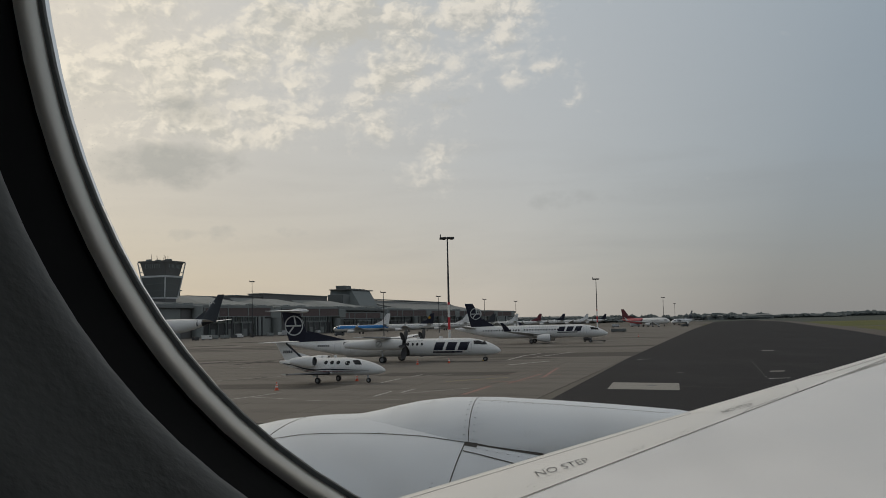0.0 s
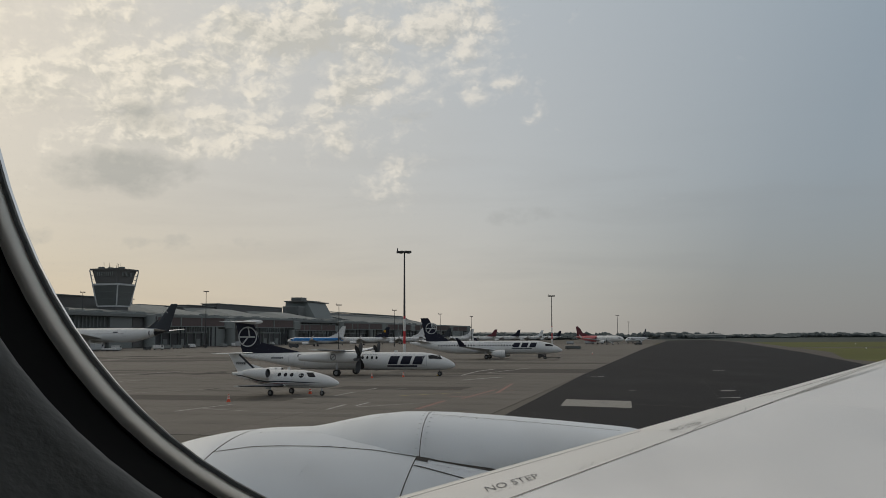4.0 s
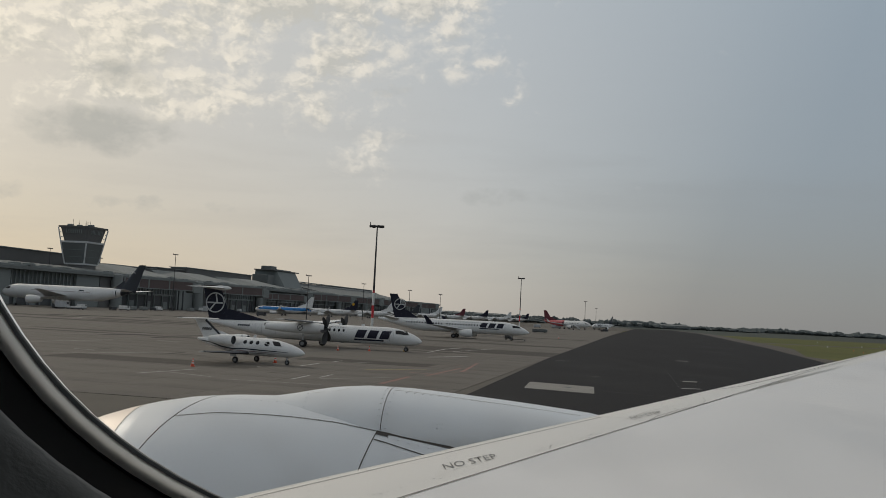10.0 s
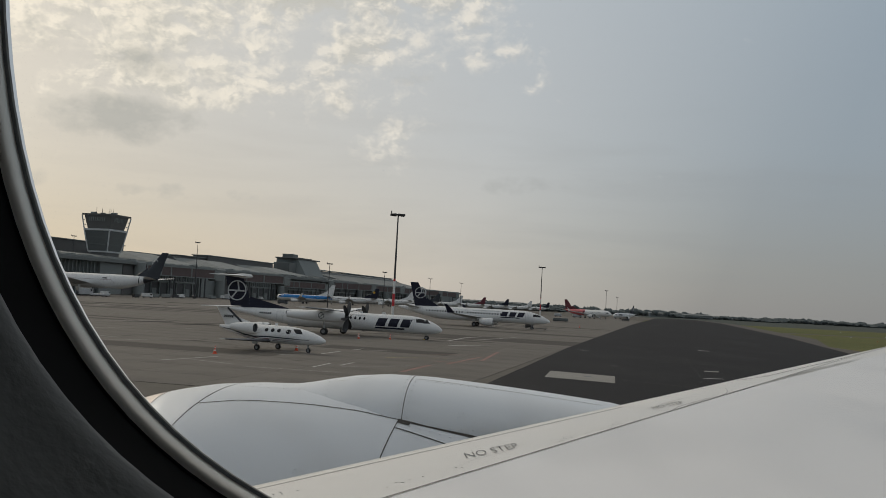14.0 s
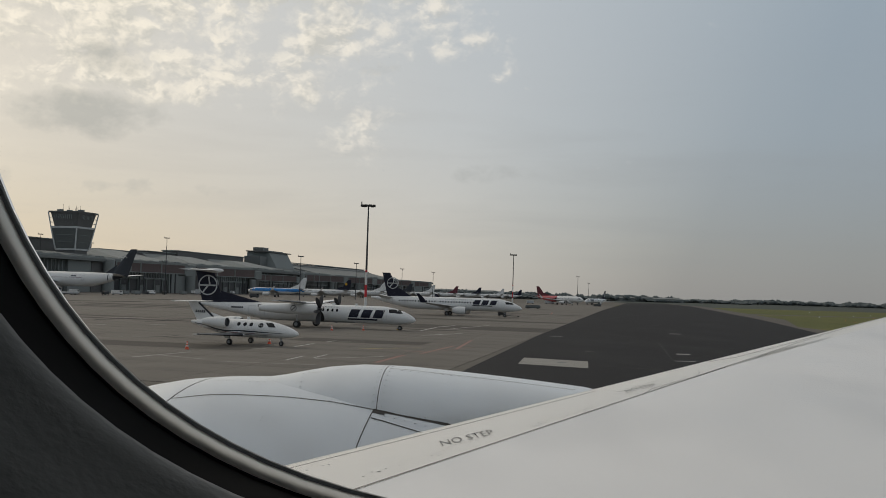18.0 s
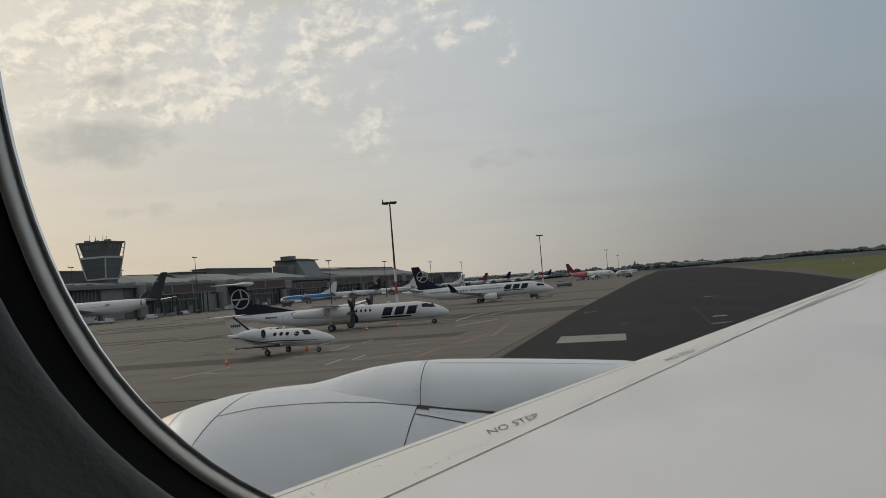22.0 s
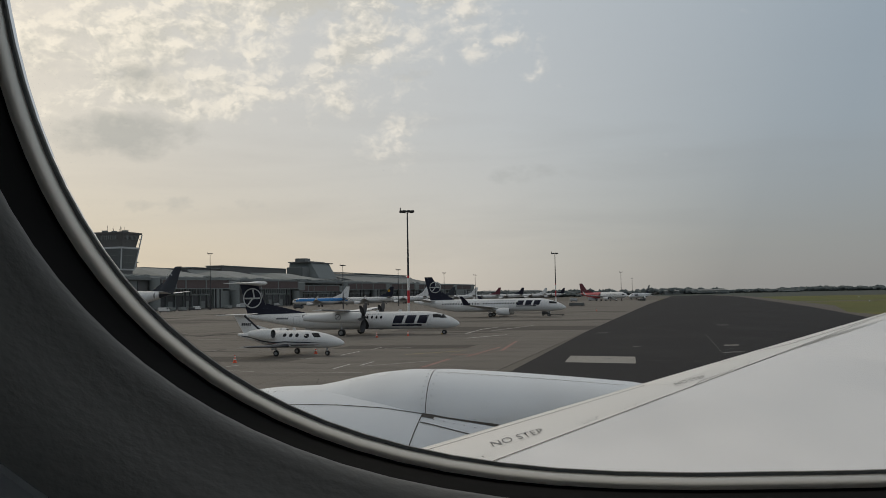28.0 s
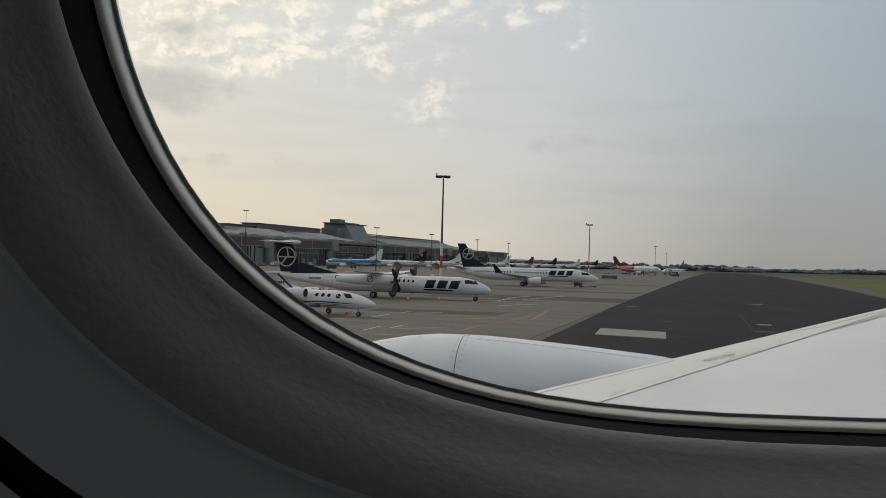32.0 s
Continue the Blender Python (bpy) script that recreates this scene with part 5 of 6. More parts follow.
# ---------------------------------------------------------------- ground
def build_ground():
    big = 4600
    structure("ground", sheet([(-big, -big), (big, -big), (big, big), (-big, big)], -0.10), "grass", "flat airfield of dry yellow-green grass", "ground")
    structure("far_field", sheet([(-1900, 820), (1900, 820), (3900, 4300), (-3900, 4300)], -0.07), "field", "fields beyond the airfield with haze put into their blue-grey colour", "ground")
    apron = structure("apron", sheet([(-700, -300), (60, -300), (10, 70), (10.2, 73.9), (232, 775), (340, 1060), (420, 1700), (-700, 1700)], -0.03), "joint", "wide pale concrete apron with worn joints", "pavement")
    bm = bmesh.new()
    left = ((-76, -200), (10.6, 76.5), (36.5, 162.7), (127.5, 449), (340, 1100), (435, 1262))
    right = ((60, -200), (96, 180), (150, 330), (338, 892), (400, 1120), (442, 1260))
    for k in range(5):
        sheet((left[k], right[k], right[k + 1], left[k + 1]), -0.006, bm)
    structure("taxiway", bm, "asphalt", "dark asphalt taxiway", "road")
    structure("taxiway_shoulder", sheet([(96, 180), (107, 176), (121, 244), (164, 340), (350, 890), (446, 1250), (430, 1250), (338, 892), (150, 330)], -0.012), "shoulder", "paler asphalt shoulder beside the taxiway", "road")
    structure("cross_taxiway", sheet([(150, 440), (900, 560), (900, 585), (158, 462)], -0.02), "shoulder", "far grey taxiway across the grass", "road")
    # concrete slabs nearest the path
    size = 7.5
    slab_mesh = finish("slab", box((size - 0.05, size - 0.05, 0.05), (0, 0, -0.025), 0.0), "concrete")
    ang = radians(-17.6)
    e1, e2 = Vector((math.cos(ang), math.sin(ang), 0)), Vector((-math.sin(ang), math.cos(ang), 0))
    rest = bmesh.new()
    count = 0
    for j in range(0, 150):
        for i in range(-75, 1):
            p = Vector((6.2, 75.0, 0)) + e1 * (size * i - 1.2) + e2 * (size * j - 12)
            if p.y < 40 or abs(p.x) > p.y * 0.62 + 30 or p.x < -420:
                continue
            if j < 21 and -15 <= i and count < 300:
                ob = part("slab", slab_mesh, None, apron)
                ob.location = p
                ob.rotation_euler[2] = ang
                count += 1
            elif j < 90:
                h = (size - 0.06) / 2
                rest.faces.new([rest.verts.new(p + e1 * a + e2 * b) for a, b in ((-h, -h), (h, -h), (h, h), (-h, h))])
    ob = part("far_slabs", rest, "concrete", apron, "concrete slabs further out")
    tagged(ob, kind="stuff")

    def paint(name, az0, d0, az1, d1, width, material, label, z=0.012):
        a, b = polar(az0, d0), polar(az1, d1)
        t = (b - a).normalized()
        s = Vector((-t.y, t.x, 0)) * width / 2
        structure(name, sheet([(v.x, v.y) for v in (a - s, b - s, b + s, a + s)], z), material, label, "marking")

    patch = sheet([(17.0, 86.4), (19.3, 95.2), (24.7, 91.6), (22.4, 82.9)], 0.006)
    structure("concrete_patch", patch, "patch", "pale square concrete inset in the taxiway", "pavement")
    structure("manhole", revolve([(0.008, 0.42), (0.02, 0.40)], "z", 16, cap=(False, True), centre=(21.6, 89.3, 0)), "steel", "dark iron cover in the concrete inset", "cover")
    for az0, d0, az1, d1, w, mat, lab in (
(-4.0, 112, -7.6, 121, 0.13, "paint_red", "worn red stand line"), (-6.0, 100, -8.6, 113, 0.10, "paint_red", "worn red stand line"),
            (0.5, 87, -3.4, 92, 0.16, "paint_white", "worn white stand mark"), (-2.0, 103, -5.5, 108, 0.22, "paint_yellow", "worn yellow lead-in line"), (9.0, 88, 6.6, 84, 0.15, "paint_white", "worn white stand mark"),
            (6.0, 82, 0.5, 80, 0.12, "paint_white", "worn white stand mark"), (-5.6, 139, -7.9, 149, 0.45, "paint_white", "pale worn stripe"), (12.0, 150, 16.5, 135, 0.20, "paint_white", "worn white guide line"),
            (10.0, 185, 17.5, 160, 0.25, "paint_white", "worn white guide line"), (5.5, 126, 15.0, 112, 0.12, "paint_white", "worn white guide line"),
            (-21.0, 102, -19.9, 101, 0.5, "paint_white", "small white taxiway mark"), (-12.9, 150, -13.6, 151, 0.4, "paint_white", "small white taxiway mark"), (-7.0, 165, -9.4, 190, 0.3, "paint_white", "pale worn stripe")):
        paint("ground_marking", az0, d0, az1, d1, w, mat, lab)
    def stripe(x0, y0, x1, y1, width, material, label):
        t = Vector((x1 - x0, y1 - y0, 0)).normalized()
        n = Vector((-t.y, t.x, 0)) * width / 2
        structure("ground_marking", sheet([(x0 - n.x, y0 - n.y), (x1 - n.x, y1 - n.y), (x1 + n.x, y1 + n.y), (x0 + n.x, y0 + n.y)], 0.014), material, label, "marking")

    # worn lines round the stands
    for x0, y0, x1, y1, w in ((-3.1, 103.8, -1.2, 110.4, 0.25), (0.1, 114.1, 1.4, 118.1, 0.22), (1.7, 115.6, 4.8, 116.2, 0.3), (14.9, 154.5, 19.7, 172.7, 0.32), (19.7, 172.7, 23.9, 182.6, 0.4), (-3.2, 84.4, -1.8, 90.2, 0.2),
                              (-0.9, 88.1, 0.3, 92.7, 0.2), (-29.4, 118.6, -26.5, 116.6, 0.25), (-15.7, 83.8, -12.0, 92.0, 0.2), (-22.2, 150.5, -25.6, 151.7, 0.35), (-7.1, 99.4, -5.7, 99.6, 0.3), (-70.9, 282.6, -66.6, 290.7, 1.2), (-56.1, 308.0, -52.7, 314.1, 1.2)):
        stripe(x0, y0, x1, y1, w, "paint_white", "worn white stand line")
    for x0, y0, x1, y1, w in ((4.3, 83.9, 7.5, 94.4, 0.5), (8.1, 101.5, 10.5, 100.0, 0.5), (9.4, 97.2, 14.8, 113.1, 0.4), (14.0, 106.0, 18.8, 126.9, 0.4)):
        stripe(x0, y0, x1, y1, w, "paint_red", "worn red clearance line")
    for x0, y0, x1, y1, w in ((-84.8, 309.0, -58.0, 332.9, 7.0), (-70.8, 388.7, -55.3, 389.5, 9.0), (-28.3, 162.5, -23.9, 174.8, 1.0), (-27.0, 173.7, -22.7, 184.4, 0.8), (-18.4, 116.9, -17.2, 121.1, 0.35), (-27.2, 121.0, -25.7, 121.3, 0.4), (-36.6, 164.8, -31.5, 178.0, 0.9)):
        stripe(x0, y0, x1, y1, w, "asphalt", "dark tarred crack in the apron")
    # inset lights and faint lines on the taxiway
    for cx, cy, lx, ly in ((40.2, 107.3, 1.5, 2.2), (61.8, 169.7, 2.0, 2.4), (29.8, 108.7, 0.5, 0.6)):
        structure("inset_frame", sheet([(cx - lx / 2, cy + ly / 2), (cx + lx / 2, cy + ly / 3), (cx + lx / 2 - 0.8, cy - ly / 2), (cx - lx / 2 - 0.8, cy - ly / 3)], 0.006), "patch", "small pale inset in the taxiway", "marking")
    for k in range(9):
        t = k / 8
        cx, cy = 35.1 + (45.5 - 35.1) * t, 97.8 + (132.0 - 97.8) * t
        stripe(cx, cy, cx + 0.22, cy + 0.7, 0.12, "patch", "faded white dash on the taxiway")
    for x0, y0, x1, y1 in ((12.0, 95.2, 17.6, 92.4), (23.6, 87.1, 33.0, 79.0)):
        stripe(x0, y0, x1, y1, 0.10, "shoulder", "thin pale seam across the taxiway")
    for az, d, lx, ly in ((-7.4, 176, 34, 20), (-8.8, 225, 40, 9), (-10.6, 318, 46, 10), (10.5, 175, 60, 4), (13.5, 300, 110, 14), (5.0, 260, 90, 8), (-2.0, 118, 16, 7.4), (9.5, 104, 22, 7.4)):
        p = polar(az, d)
        structure("repaired_strip", sheet([((p + e1 * a * lx / 2 + e2 * b * ly / 2).x, (p + e1 * a * lx / 2 + e2 * b * ly / 2).y) for a, b in ((-1, -1), (1, -1), (1, 1), (-1, 1))], 0.002 + 0.0002 * (d % 7)), "repair", "darker repaired strip of apron", "pavement")
    rng = random.Random(8)
    # repairs and oil stains
    for az, d, lx, ly in ((8.5, 118, 9, 1.4), (4.0, 121, 6, 1.0), (12.5, 190, 30, 6), (14.5, 270, 60, 10), (6.5, 300, 50, 10), (-6.2, 160, 12, 5), (-9.4, 250, 16, 6), (-9.5, 300, 30, 8), (3.0, 92, 2.5, 0.7), (-12.2, 430, 30, 9)):
        p = polar(az, d)
        pts = []
        for k in range(14):
            a = 2 * math.pi * k / 14
            q = p + e1 * (lx / 2 * math.cos(a) * rng.uniform(0.75, 1.1)) + e2 * (ly / 2 * math.sin(a) * rng.uniform(0.75, 1.1))
            pts.append((q.x, q.y))
        structure("apron_stain", sheet(pts, 0.004 + 0.0004 * rng.random()), "repair", "dark oily stain on the concrete", "stain")


build_ground()


# ---------------------------------------------------------------- masts, cones and apron clutter
def light_mast(striped, h):
    ob = thing("light_mast", "tall %s floodlight mast" % ("red and white banded" if striped else "dark steel"), "light mast", group="floodlight masts")
    if striped:
        z = 0.0
        k = 0
        while z < h * 0.44:
            part("mast_band", rod((0, 0, z), (0, 0, min(z + 2.35, h * 0.44)), 0.26 - 0.004 * z, 0.255 - 0.004 * z, 12), "red" if k % 2 == 0 else "cone_white", ob, "", True)
            z += 2.35
            k += 1
        part("pole", rod((0, 0, h * 0.44), (0, 0, h - 0.4), 0.20, 0.12, 12), "lamp", ob, "dark upper pole", True)
    else:
        part("pole", rod((0, 0, 0), (0, 0, h - 0.4), 0.26, 0.12, 12), "lamp", ob, "dark steel pole", True)
    part("lamp_ring", revolve([(h - 0.45, 0.75), (h - 0.45, 0.9), (h - 0.3, 0.9), (h - 0.3, 0.75)], "z", 16), "lamp", ob, "ring carrying the floodlights", True)
    part("cross_arm", box((2.2, 0.14, 0.14), (0, 0, h - 0.38), 0.02), "lamp", ob)
    for k, (x, y, tilt) in enumerate(((-1.15, -0.25, 25), (-0.45, -0.55, 30), (0.35, -0.55, 30), (1.05, -0.3, 25), (0.7, 0.5, -30), (-0.7, 0.5, -30))):
        fl = part("floodlight", box((0.62, 0.34, 0.42), (x, y, h - 0.42), 0.04, rot=Matrix.Rotation(radians(tilt), 3, "X")), "lamp", ob, "dark floodlight housing")
    part("beacon", rod((-1.3, 0, h - 0.3), (-1.3, 0, h + 0.35), 0.10, n=8), "lamp", ob)
    return ob


def build_masts():
    near = light_mast(True, 22.4)
    near.matrix_world = facing(polar(-2.27, 188), -8)
    copy_thing(near, facing(polar(-10.73, 402), -8))
    plain = light_mast(False, 22.0)
    plain.matrix_world = facing(polar(1.46, 495), 10)
    tall = light_mast(False, 31.3)
    tall.matrix_world = facing(polar(8.88, 560), 10)
    copy_thing(tall, facing(polar(15.4, 582), 10))
    for az, d in ((-1.71, 595), (-4.35, 703), (-6.14, 800), (-14.43, 795), (-15.05, 1170)):
        copy_thing(plain, facing(polar(az, d), 10))


build_masts()


def build_clutter():
    cone = thing("traffic_cone", "orange traffic cone with white bands", "traffic cone", facing(polar(7.63, 96.5), 10), "traffic cones")
    part("cone_base", box((0.42, 0.42, 0.05), (0, 0, 0.025), 0.01), "cone", cone, "square orange base")
    part("cone_body", revolve([(0.05, 0.17), (0.75, 0.035)], "z", 14, cap=(True, True)), "cone", cone, "", True)
    for z0, z1 in ((0.28, 0.40), (0.52, 0.62)):
        r = lambda z: 0.176 - 0.193 * (z - 0.05)
        part("cone_band", revolve([(z0, r(z0)), (z1, r(z1))], "z", 14), "cone_white", cone, "white reflective band", True)
    for az, d in ((-0.4, 147), (-2.2, 150), (3.1, 108), (-13.0, 330)):
        copy_thing(cone, facing(polar(az, d), 0))
    chock = thing("wheel_chock", "small yellow wheel chock beside the nose wheel", "wheel chock", facing(polar(-4.2, 155), -15), "wheel chocks")
    part("chock_block", loft([[(-0.25, -0.10, 0), (-0.25, 0.10, 0), (-0.25, 0, 0.16)], [(0.25, -0.10, 0), (0.25, 0.10, 0), (0.25, 0, 0.16)]]), "yellow", chock)
    # tow bar and ground power by the regional jet
    bar_ = thing("tow_bar", "dark tow bar by the nose gear of the jet", "tow bar", facing(polar(-10.3, 268), -15))
    part("bar", rod((0, 0, 0.35), (4.2, 0, 0.35), 0.08, n=8), "steel", bar_)
    for x in (0.4, 3.6):
        wheel(bar_, (x, 0.25, 0.2), 0.2, 0.12)
        wheel(bar_, (x, -0.25, 0.2), 0.2, 0.12)

    def cart(name, label, cat, az, d, hd, size, body, cab=None, wheels=0.3):
        ob = thing(name, label, cat, facing(polar(az, d), hd), "apron vehicles")
        lx, ly, lz = size
        part("chassis", box((lx, ly * 0.9, 0.25), (0, 0, wheels + 0.15), 0.03), "steel", ob)
        part("body", box((lx * (0.68 if cab else 0.98), ly, lz), (-lx * (0.16 if cab else 0), 0, wheels + 0.28 + lz / 2), 0.08), body, ob)
        if cab:
            c = part("cab", loft([[(lx * 0.19, -ly / 2, wheels + 0.2), (lx * 0.5, -ly / 2, wheels + 0.2), (lx * 0.5, -ly / 2, wheels + 0.2 + lz * 0.5), (lx * 0.40, -ly / 2, wheels + 0.2 + lz), (lx * 0.19, -ly / 2, wheels + 0.2 + lz)],
                                  [(lx * 0.19, ly / 2, wheels + 0.2), (lx * 0.5, ly / 2, wheels + 0.2), (lx * 0.5, ly / 2, wheels + 0.2 + lz * 0.5), (lx * 0.40, ly / 2, wheels + 0.2 + lz), (lx * 0.19, ly / 2, wheels + 0.2 + lz)]]), cab, ob)
            part("cab_window", box((lx * 0.16, ly + 0.03, lz * 0.35), (lx * 0.31, 0, wheels + 0.2 + lz * 0.72), 0.02), "cockpit", c)
        for x in (-lx * 0.32, lx * 0.34):
            for y in (-ly * 0.42, ly * 0.42):
                wheel(ob, (x, y, wheels), wheels, 0.2)
        return ob

    cart("ground_power_unit", "low grey ground power unit on wheels", "service cart", -10.15, 272, -15, (2.2, 1.3, 0.8), "steel")
    cart("baggage_cart", "covered grey baggage cart", "baggage cart", -11.75, 690, -10, (5.0, 2.2, 1.6), "grey", None, 0.4)
    cart("container_dolly", "row of grey containers on a dolly", "baggage cart", -11.9, 446, -5, (6.8, 2.2, 1.1), "facade_dark", None, 0.25)
    cart("fuel_truck", "grey tanker truck on the far apron", "truck", -12.85, 705, -20, (6.5, 2.4, 1.8), "grey", "grey", 0.45)
    cart("tow_tractor", "low dark tow tractor beside the far airliner", "tractor", -15.55, 640, 20, (4.8, 2.2, 1.0), "steel", None, 0.4)
    cart("service_van", "white service van on the far apron", "van", -6.4, 640, 160, (5.2, 2.0, 1.7), "white", "white", 0.36)
    cart("service_van", "dark service van near the terminal", "van", 4.0, 545, 20, (5.2, 2.0, 1.7), "steel", "steel", 0.36)
    cart("catering_truck", "high white catering truck by the large airliner", "truck", 14.6, 462, 70, (7.0, 2.5, 2.6), "grey", "grey", 0.5)
    cart("loader", "grey cargo loader beside the large airliner", "loader", 13.9, 455, 150, (9.0, 2.6, 0.7), "trim", None, 0.4)
    van = cart("service_van", "white van parked below the terminal front", "van", 9.6, 560, 70, (5.2, 2.0, 1.7), "white", "white", 0.36)
    tug = cart("baggage_tractor", "small dark baggage tractor below the terminal front", "tractor", 8.9, 585, 120, (3.4, 1.7, 1.1), "steel", None, 0.35)
    bus = cart("apron_bus", "long pale apron bus below the terminal front", "bus", 6.9, 620, 75, (13.0, 2.8, 2.6), "grey", None, 0.45)
    row = cart("container_dolly", "grey container dolly below the terminal front", "baggage cart", 7.9, 600, 70, (6.0, 2.2, 1.5), "facade_light", None, 0.3)
    for src, az, d, hd in ((van, 11.4, 500, 20), (tug, 12.0, 485, 60), (row, 11.0, 515, 75), (row, 10.4, 530, 72), (tug, 9.9, 552, 15), (van, 7.3, 640, 80), (row, 5.9, 690, 70), (tug, 6.3, 668, 40), (van, 5.2, 735, 75), (bus, 3.0, 760, 75), (row, 2.4, 820, 70), (van, 0.6, 905, 75), (tug, -0.2, 930, 30), (row, -1.5, 960, 75), (van, 13.6, 480, 70), (tug, 14.9, 468, 10)):
        copy_thing(src, facing(polar(az, d), hd))
    stairs = thing("boarding_stairs", "mobile boarding stairs beside the far airliner", "boarding stairs", facing(polar(-14.2, 668), 150))
    part("stair_flight", loft([[(0, -0.7, 0.6), (0.4, -0.7, 0.6), (5.2, -0.7, 3.6), (4.8, -0.7, 3.6)], [(0, 0.7, 0.6), (0.4, 0.7, 0.6), (5.2, 0.7, 3.6), (4.8, 0.7, 3.6)]]), "trim", stairs)
    for y in (-0.75, 0.75):
        part("handrail", rod((0, y, 1.6), (5.2, y, 4.6), 0.05, n=6), "trim", stairs)
    part("support", box((0.3, 1.2, 3.4), (4.9, 0, 1.9), 0.03), "steel", stairs)
    for x in (0.6, 4.6):
        for y in (-0.8, 0.8):
            wheel(stairs, (x, y, 0.3), 0.3, 0.2)
    # marker boards and lights in the grass
    rng = random.Random(12)
    mk = thing("marker_board", "small white marker board in the grass", "sign", facing((139, 246, -0.1), 60), "airfield markers")
    part("board", box((0.9, 0.12, 0.5), (0, 0, 0.45), 0.02), "cone_white", mk)
    for x in (-0.3, 0.3):
        part("stake", rod((x, 0, 0), (x, 0, 0.25), 0.03, n=6), "steel", mk)
    for x, y in ((162, 270), (176, 300), (210, 330), (214, 412), (262, 470), (240, 350), (300, 520), (330, 470), (226, 372), (252, 388), (268, 410), (196, 312), (350, 560), (290, 448), (310, 610)):
        copy_thing(mk, facing((x, y, -0.1), 60 + rng.uniform(-20, 20)))
    lamp = thing("taxiway_light", "orange marker light in the grass", "marker light", facing((178, 318, -0.1), 0), "airfield lights")
    part("stem", rod((0, 0, 0), (0, 0, 0.3), 0.06, n=8), "amber", lamp)
    part("lens", revolve([(0.3, 0.14), (0.45, 0.14), (0.55, 0.05)], "z", 10, cap=(True, True)), "cone", lamp, "", True)
    for x, y in ((192, 350), (240, 400), (286, 430), (205, 295), (218, 352), (262, 398), (300, 480), (336, 520), (246, 424), (232, 330)):
        copy_thing(lamp, facing((x, y, -0.1), 0))


build_clutter()


# ---------------------------------------------------------------- control tower and terminal
def quad_ring(hx, hy, z, cut=0.12):
    c = cut
    pts = [(-1 + c, -1), (1 - c, -1), (1, -1 + c), (1, 1 - c), (1 - c, 1), (-1 + c, 1), (-1, 1 - c), (-1, -1 + c)]
    return [(x * hx, y * hy, z) for x, y in pts]


def build_tower():
    ob = thing("control_tower", "dark airport control tower flaring outwards with pale corner frames", "control tower", facing(polar(13.8, 640), -21.7))
    part("shaft", loft([quad_ring(6.4, 6.4, 0), quad_ring(6.4, 6.4, 24.6)]), "roof_dark", ob, "dark tower shaft")
    part("lower_cab", loft([quad_ring(6.6, 6.6, 25.2, 0.04), quad_ring(8.75, 8.75, 37.6, 0.04)]), "facade_dark", ob, "dark glazed lower storeys")
    part("belt", loft([quad_ring(8.95, 8.95, 37.4, 0.04), quad_ring(9.05, 9.05, 38.5, 0.04)]), "trim", ob, "pale belt between the storeys")
    part("foot_belt", loft([quad_ring(6.9, 6.9, 24.4, 0.04), quad_ring(6.95, 6.95, 25.3, 0.04)]), "trim", ob, "pale belt at the foot of the glazing")
    part("upper_cab", loft([quad_ring(7.9, 7.9, 38.5), quad_ring(9.7, 9.7, 46.6)]), "roof_dark", ob, "dark upper storeys with slatted windows")
    part("roof", loft([quad_ring(10.3, 10.3, 46.5, 0.04), quad_ring(10.45, 10.45, 47.5, 0.04)]), "roof_dark", ob, "flat overhanging roof")
    for k, (sx, sy) in enumerate(((-1, -1), (1, -1), (1, 1), (-1, 1))):
        part("corner_column", rod((sx * 6.8, sy * 6.8, 25), (sx * 8.9, sy * 8.9, 38), 0.42, n=8), "trim", ob, "pale leaning corner column")
        if k == 1:
            continue
        part("corner_column", rod((sx * 8.9, sy * 8.9, 38), (sx * 10.2, sy * 10.2, 46.6), 0.36, n=8), "trim", ob)
        for z, o, i in ((40.8, 9.3, 8.2), (43.6, 9.75, 8.9)):
            part("cross_bar", rod((sx * o, sy * o, z), (sx * i, sy * i, z), 0.2, n=6), "trim", ob)
    for face in range(4):
        turn = Matrix.Rotation(face * math.pi / 2, 4, "Z")
        for k in range(9):
            q = part("window_slat", box((0.45, 0.25, 2.6), (-5.2 + 1.3 * k, -9.4, 44.2), 0.03, rot=None), "facade_light", ob)
            q.matrix_local = turn
        for z, y in ((29.2, -7.35), (33.4, -8.1)):
            q = part("floor_band", box((11.0, 0.2, 0.3), (0, y, z), 0.02), "facade", ob)
            q.matrix_local = turn
    rng = random.Random(3)
    for k in range(10):
        x, y = rng.uniform(-7, 7), rng.uniform(-7, 7)
        part("antenna", rod((x, y, 47.4), (x, y, 48.6 + rng.uniform(0.5, 3.5)), 0.10, n=6), "steel", ob)
    for k in range(5):
        part("roof_unit", box((rng.uniform(1.5, 3.5), 2.0, 1.4), (rng.uniform(-7, 7), rng.uniform(-7, 7), 48.1), 0.1), "facade", ob)


build_tower()

# terminal front line: x runs along it away from the camera, y back from the apron
T0 = Vector((-150.0, 405.0, 0))
T_DIR = Vector((0.323, 0.9464, 0))
TERMINAL = Matrix.Translation((0, 0, -0.9)) @ Matrix.Scale(1.15, 4) @ Matrix(((T_DIR.x, -T_DIR.y, 0, T0.x), (T_DIR.y, T_DIR.x, 0, T0.y), (0, 0, 1, 0), (0, 0, 0, 1)))


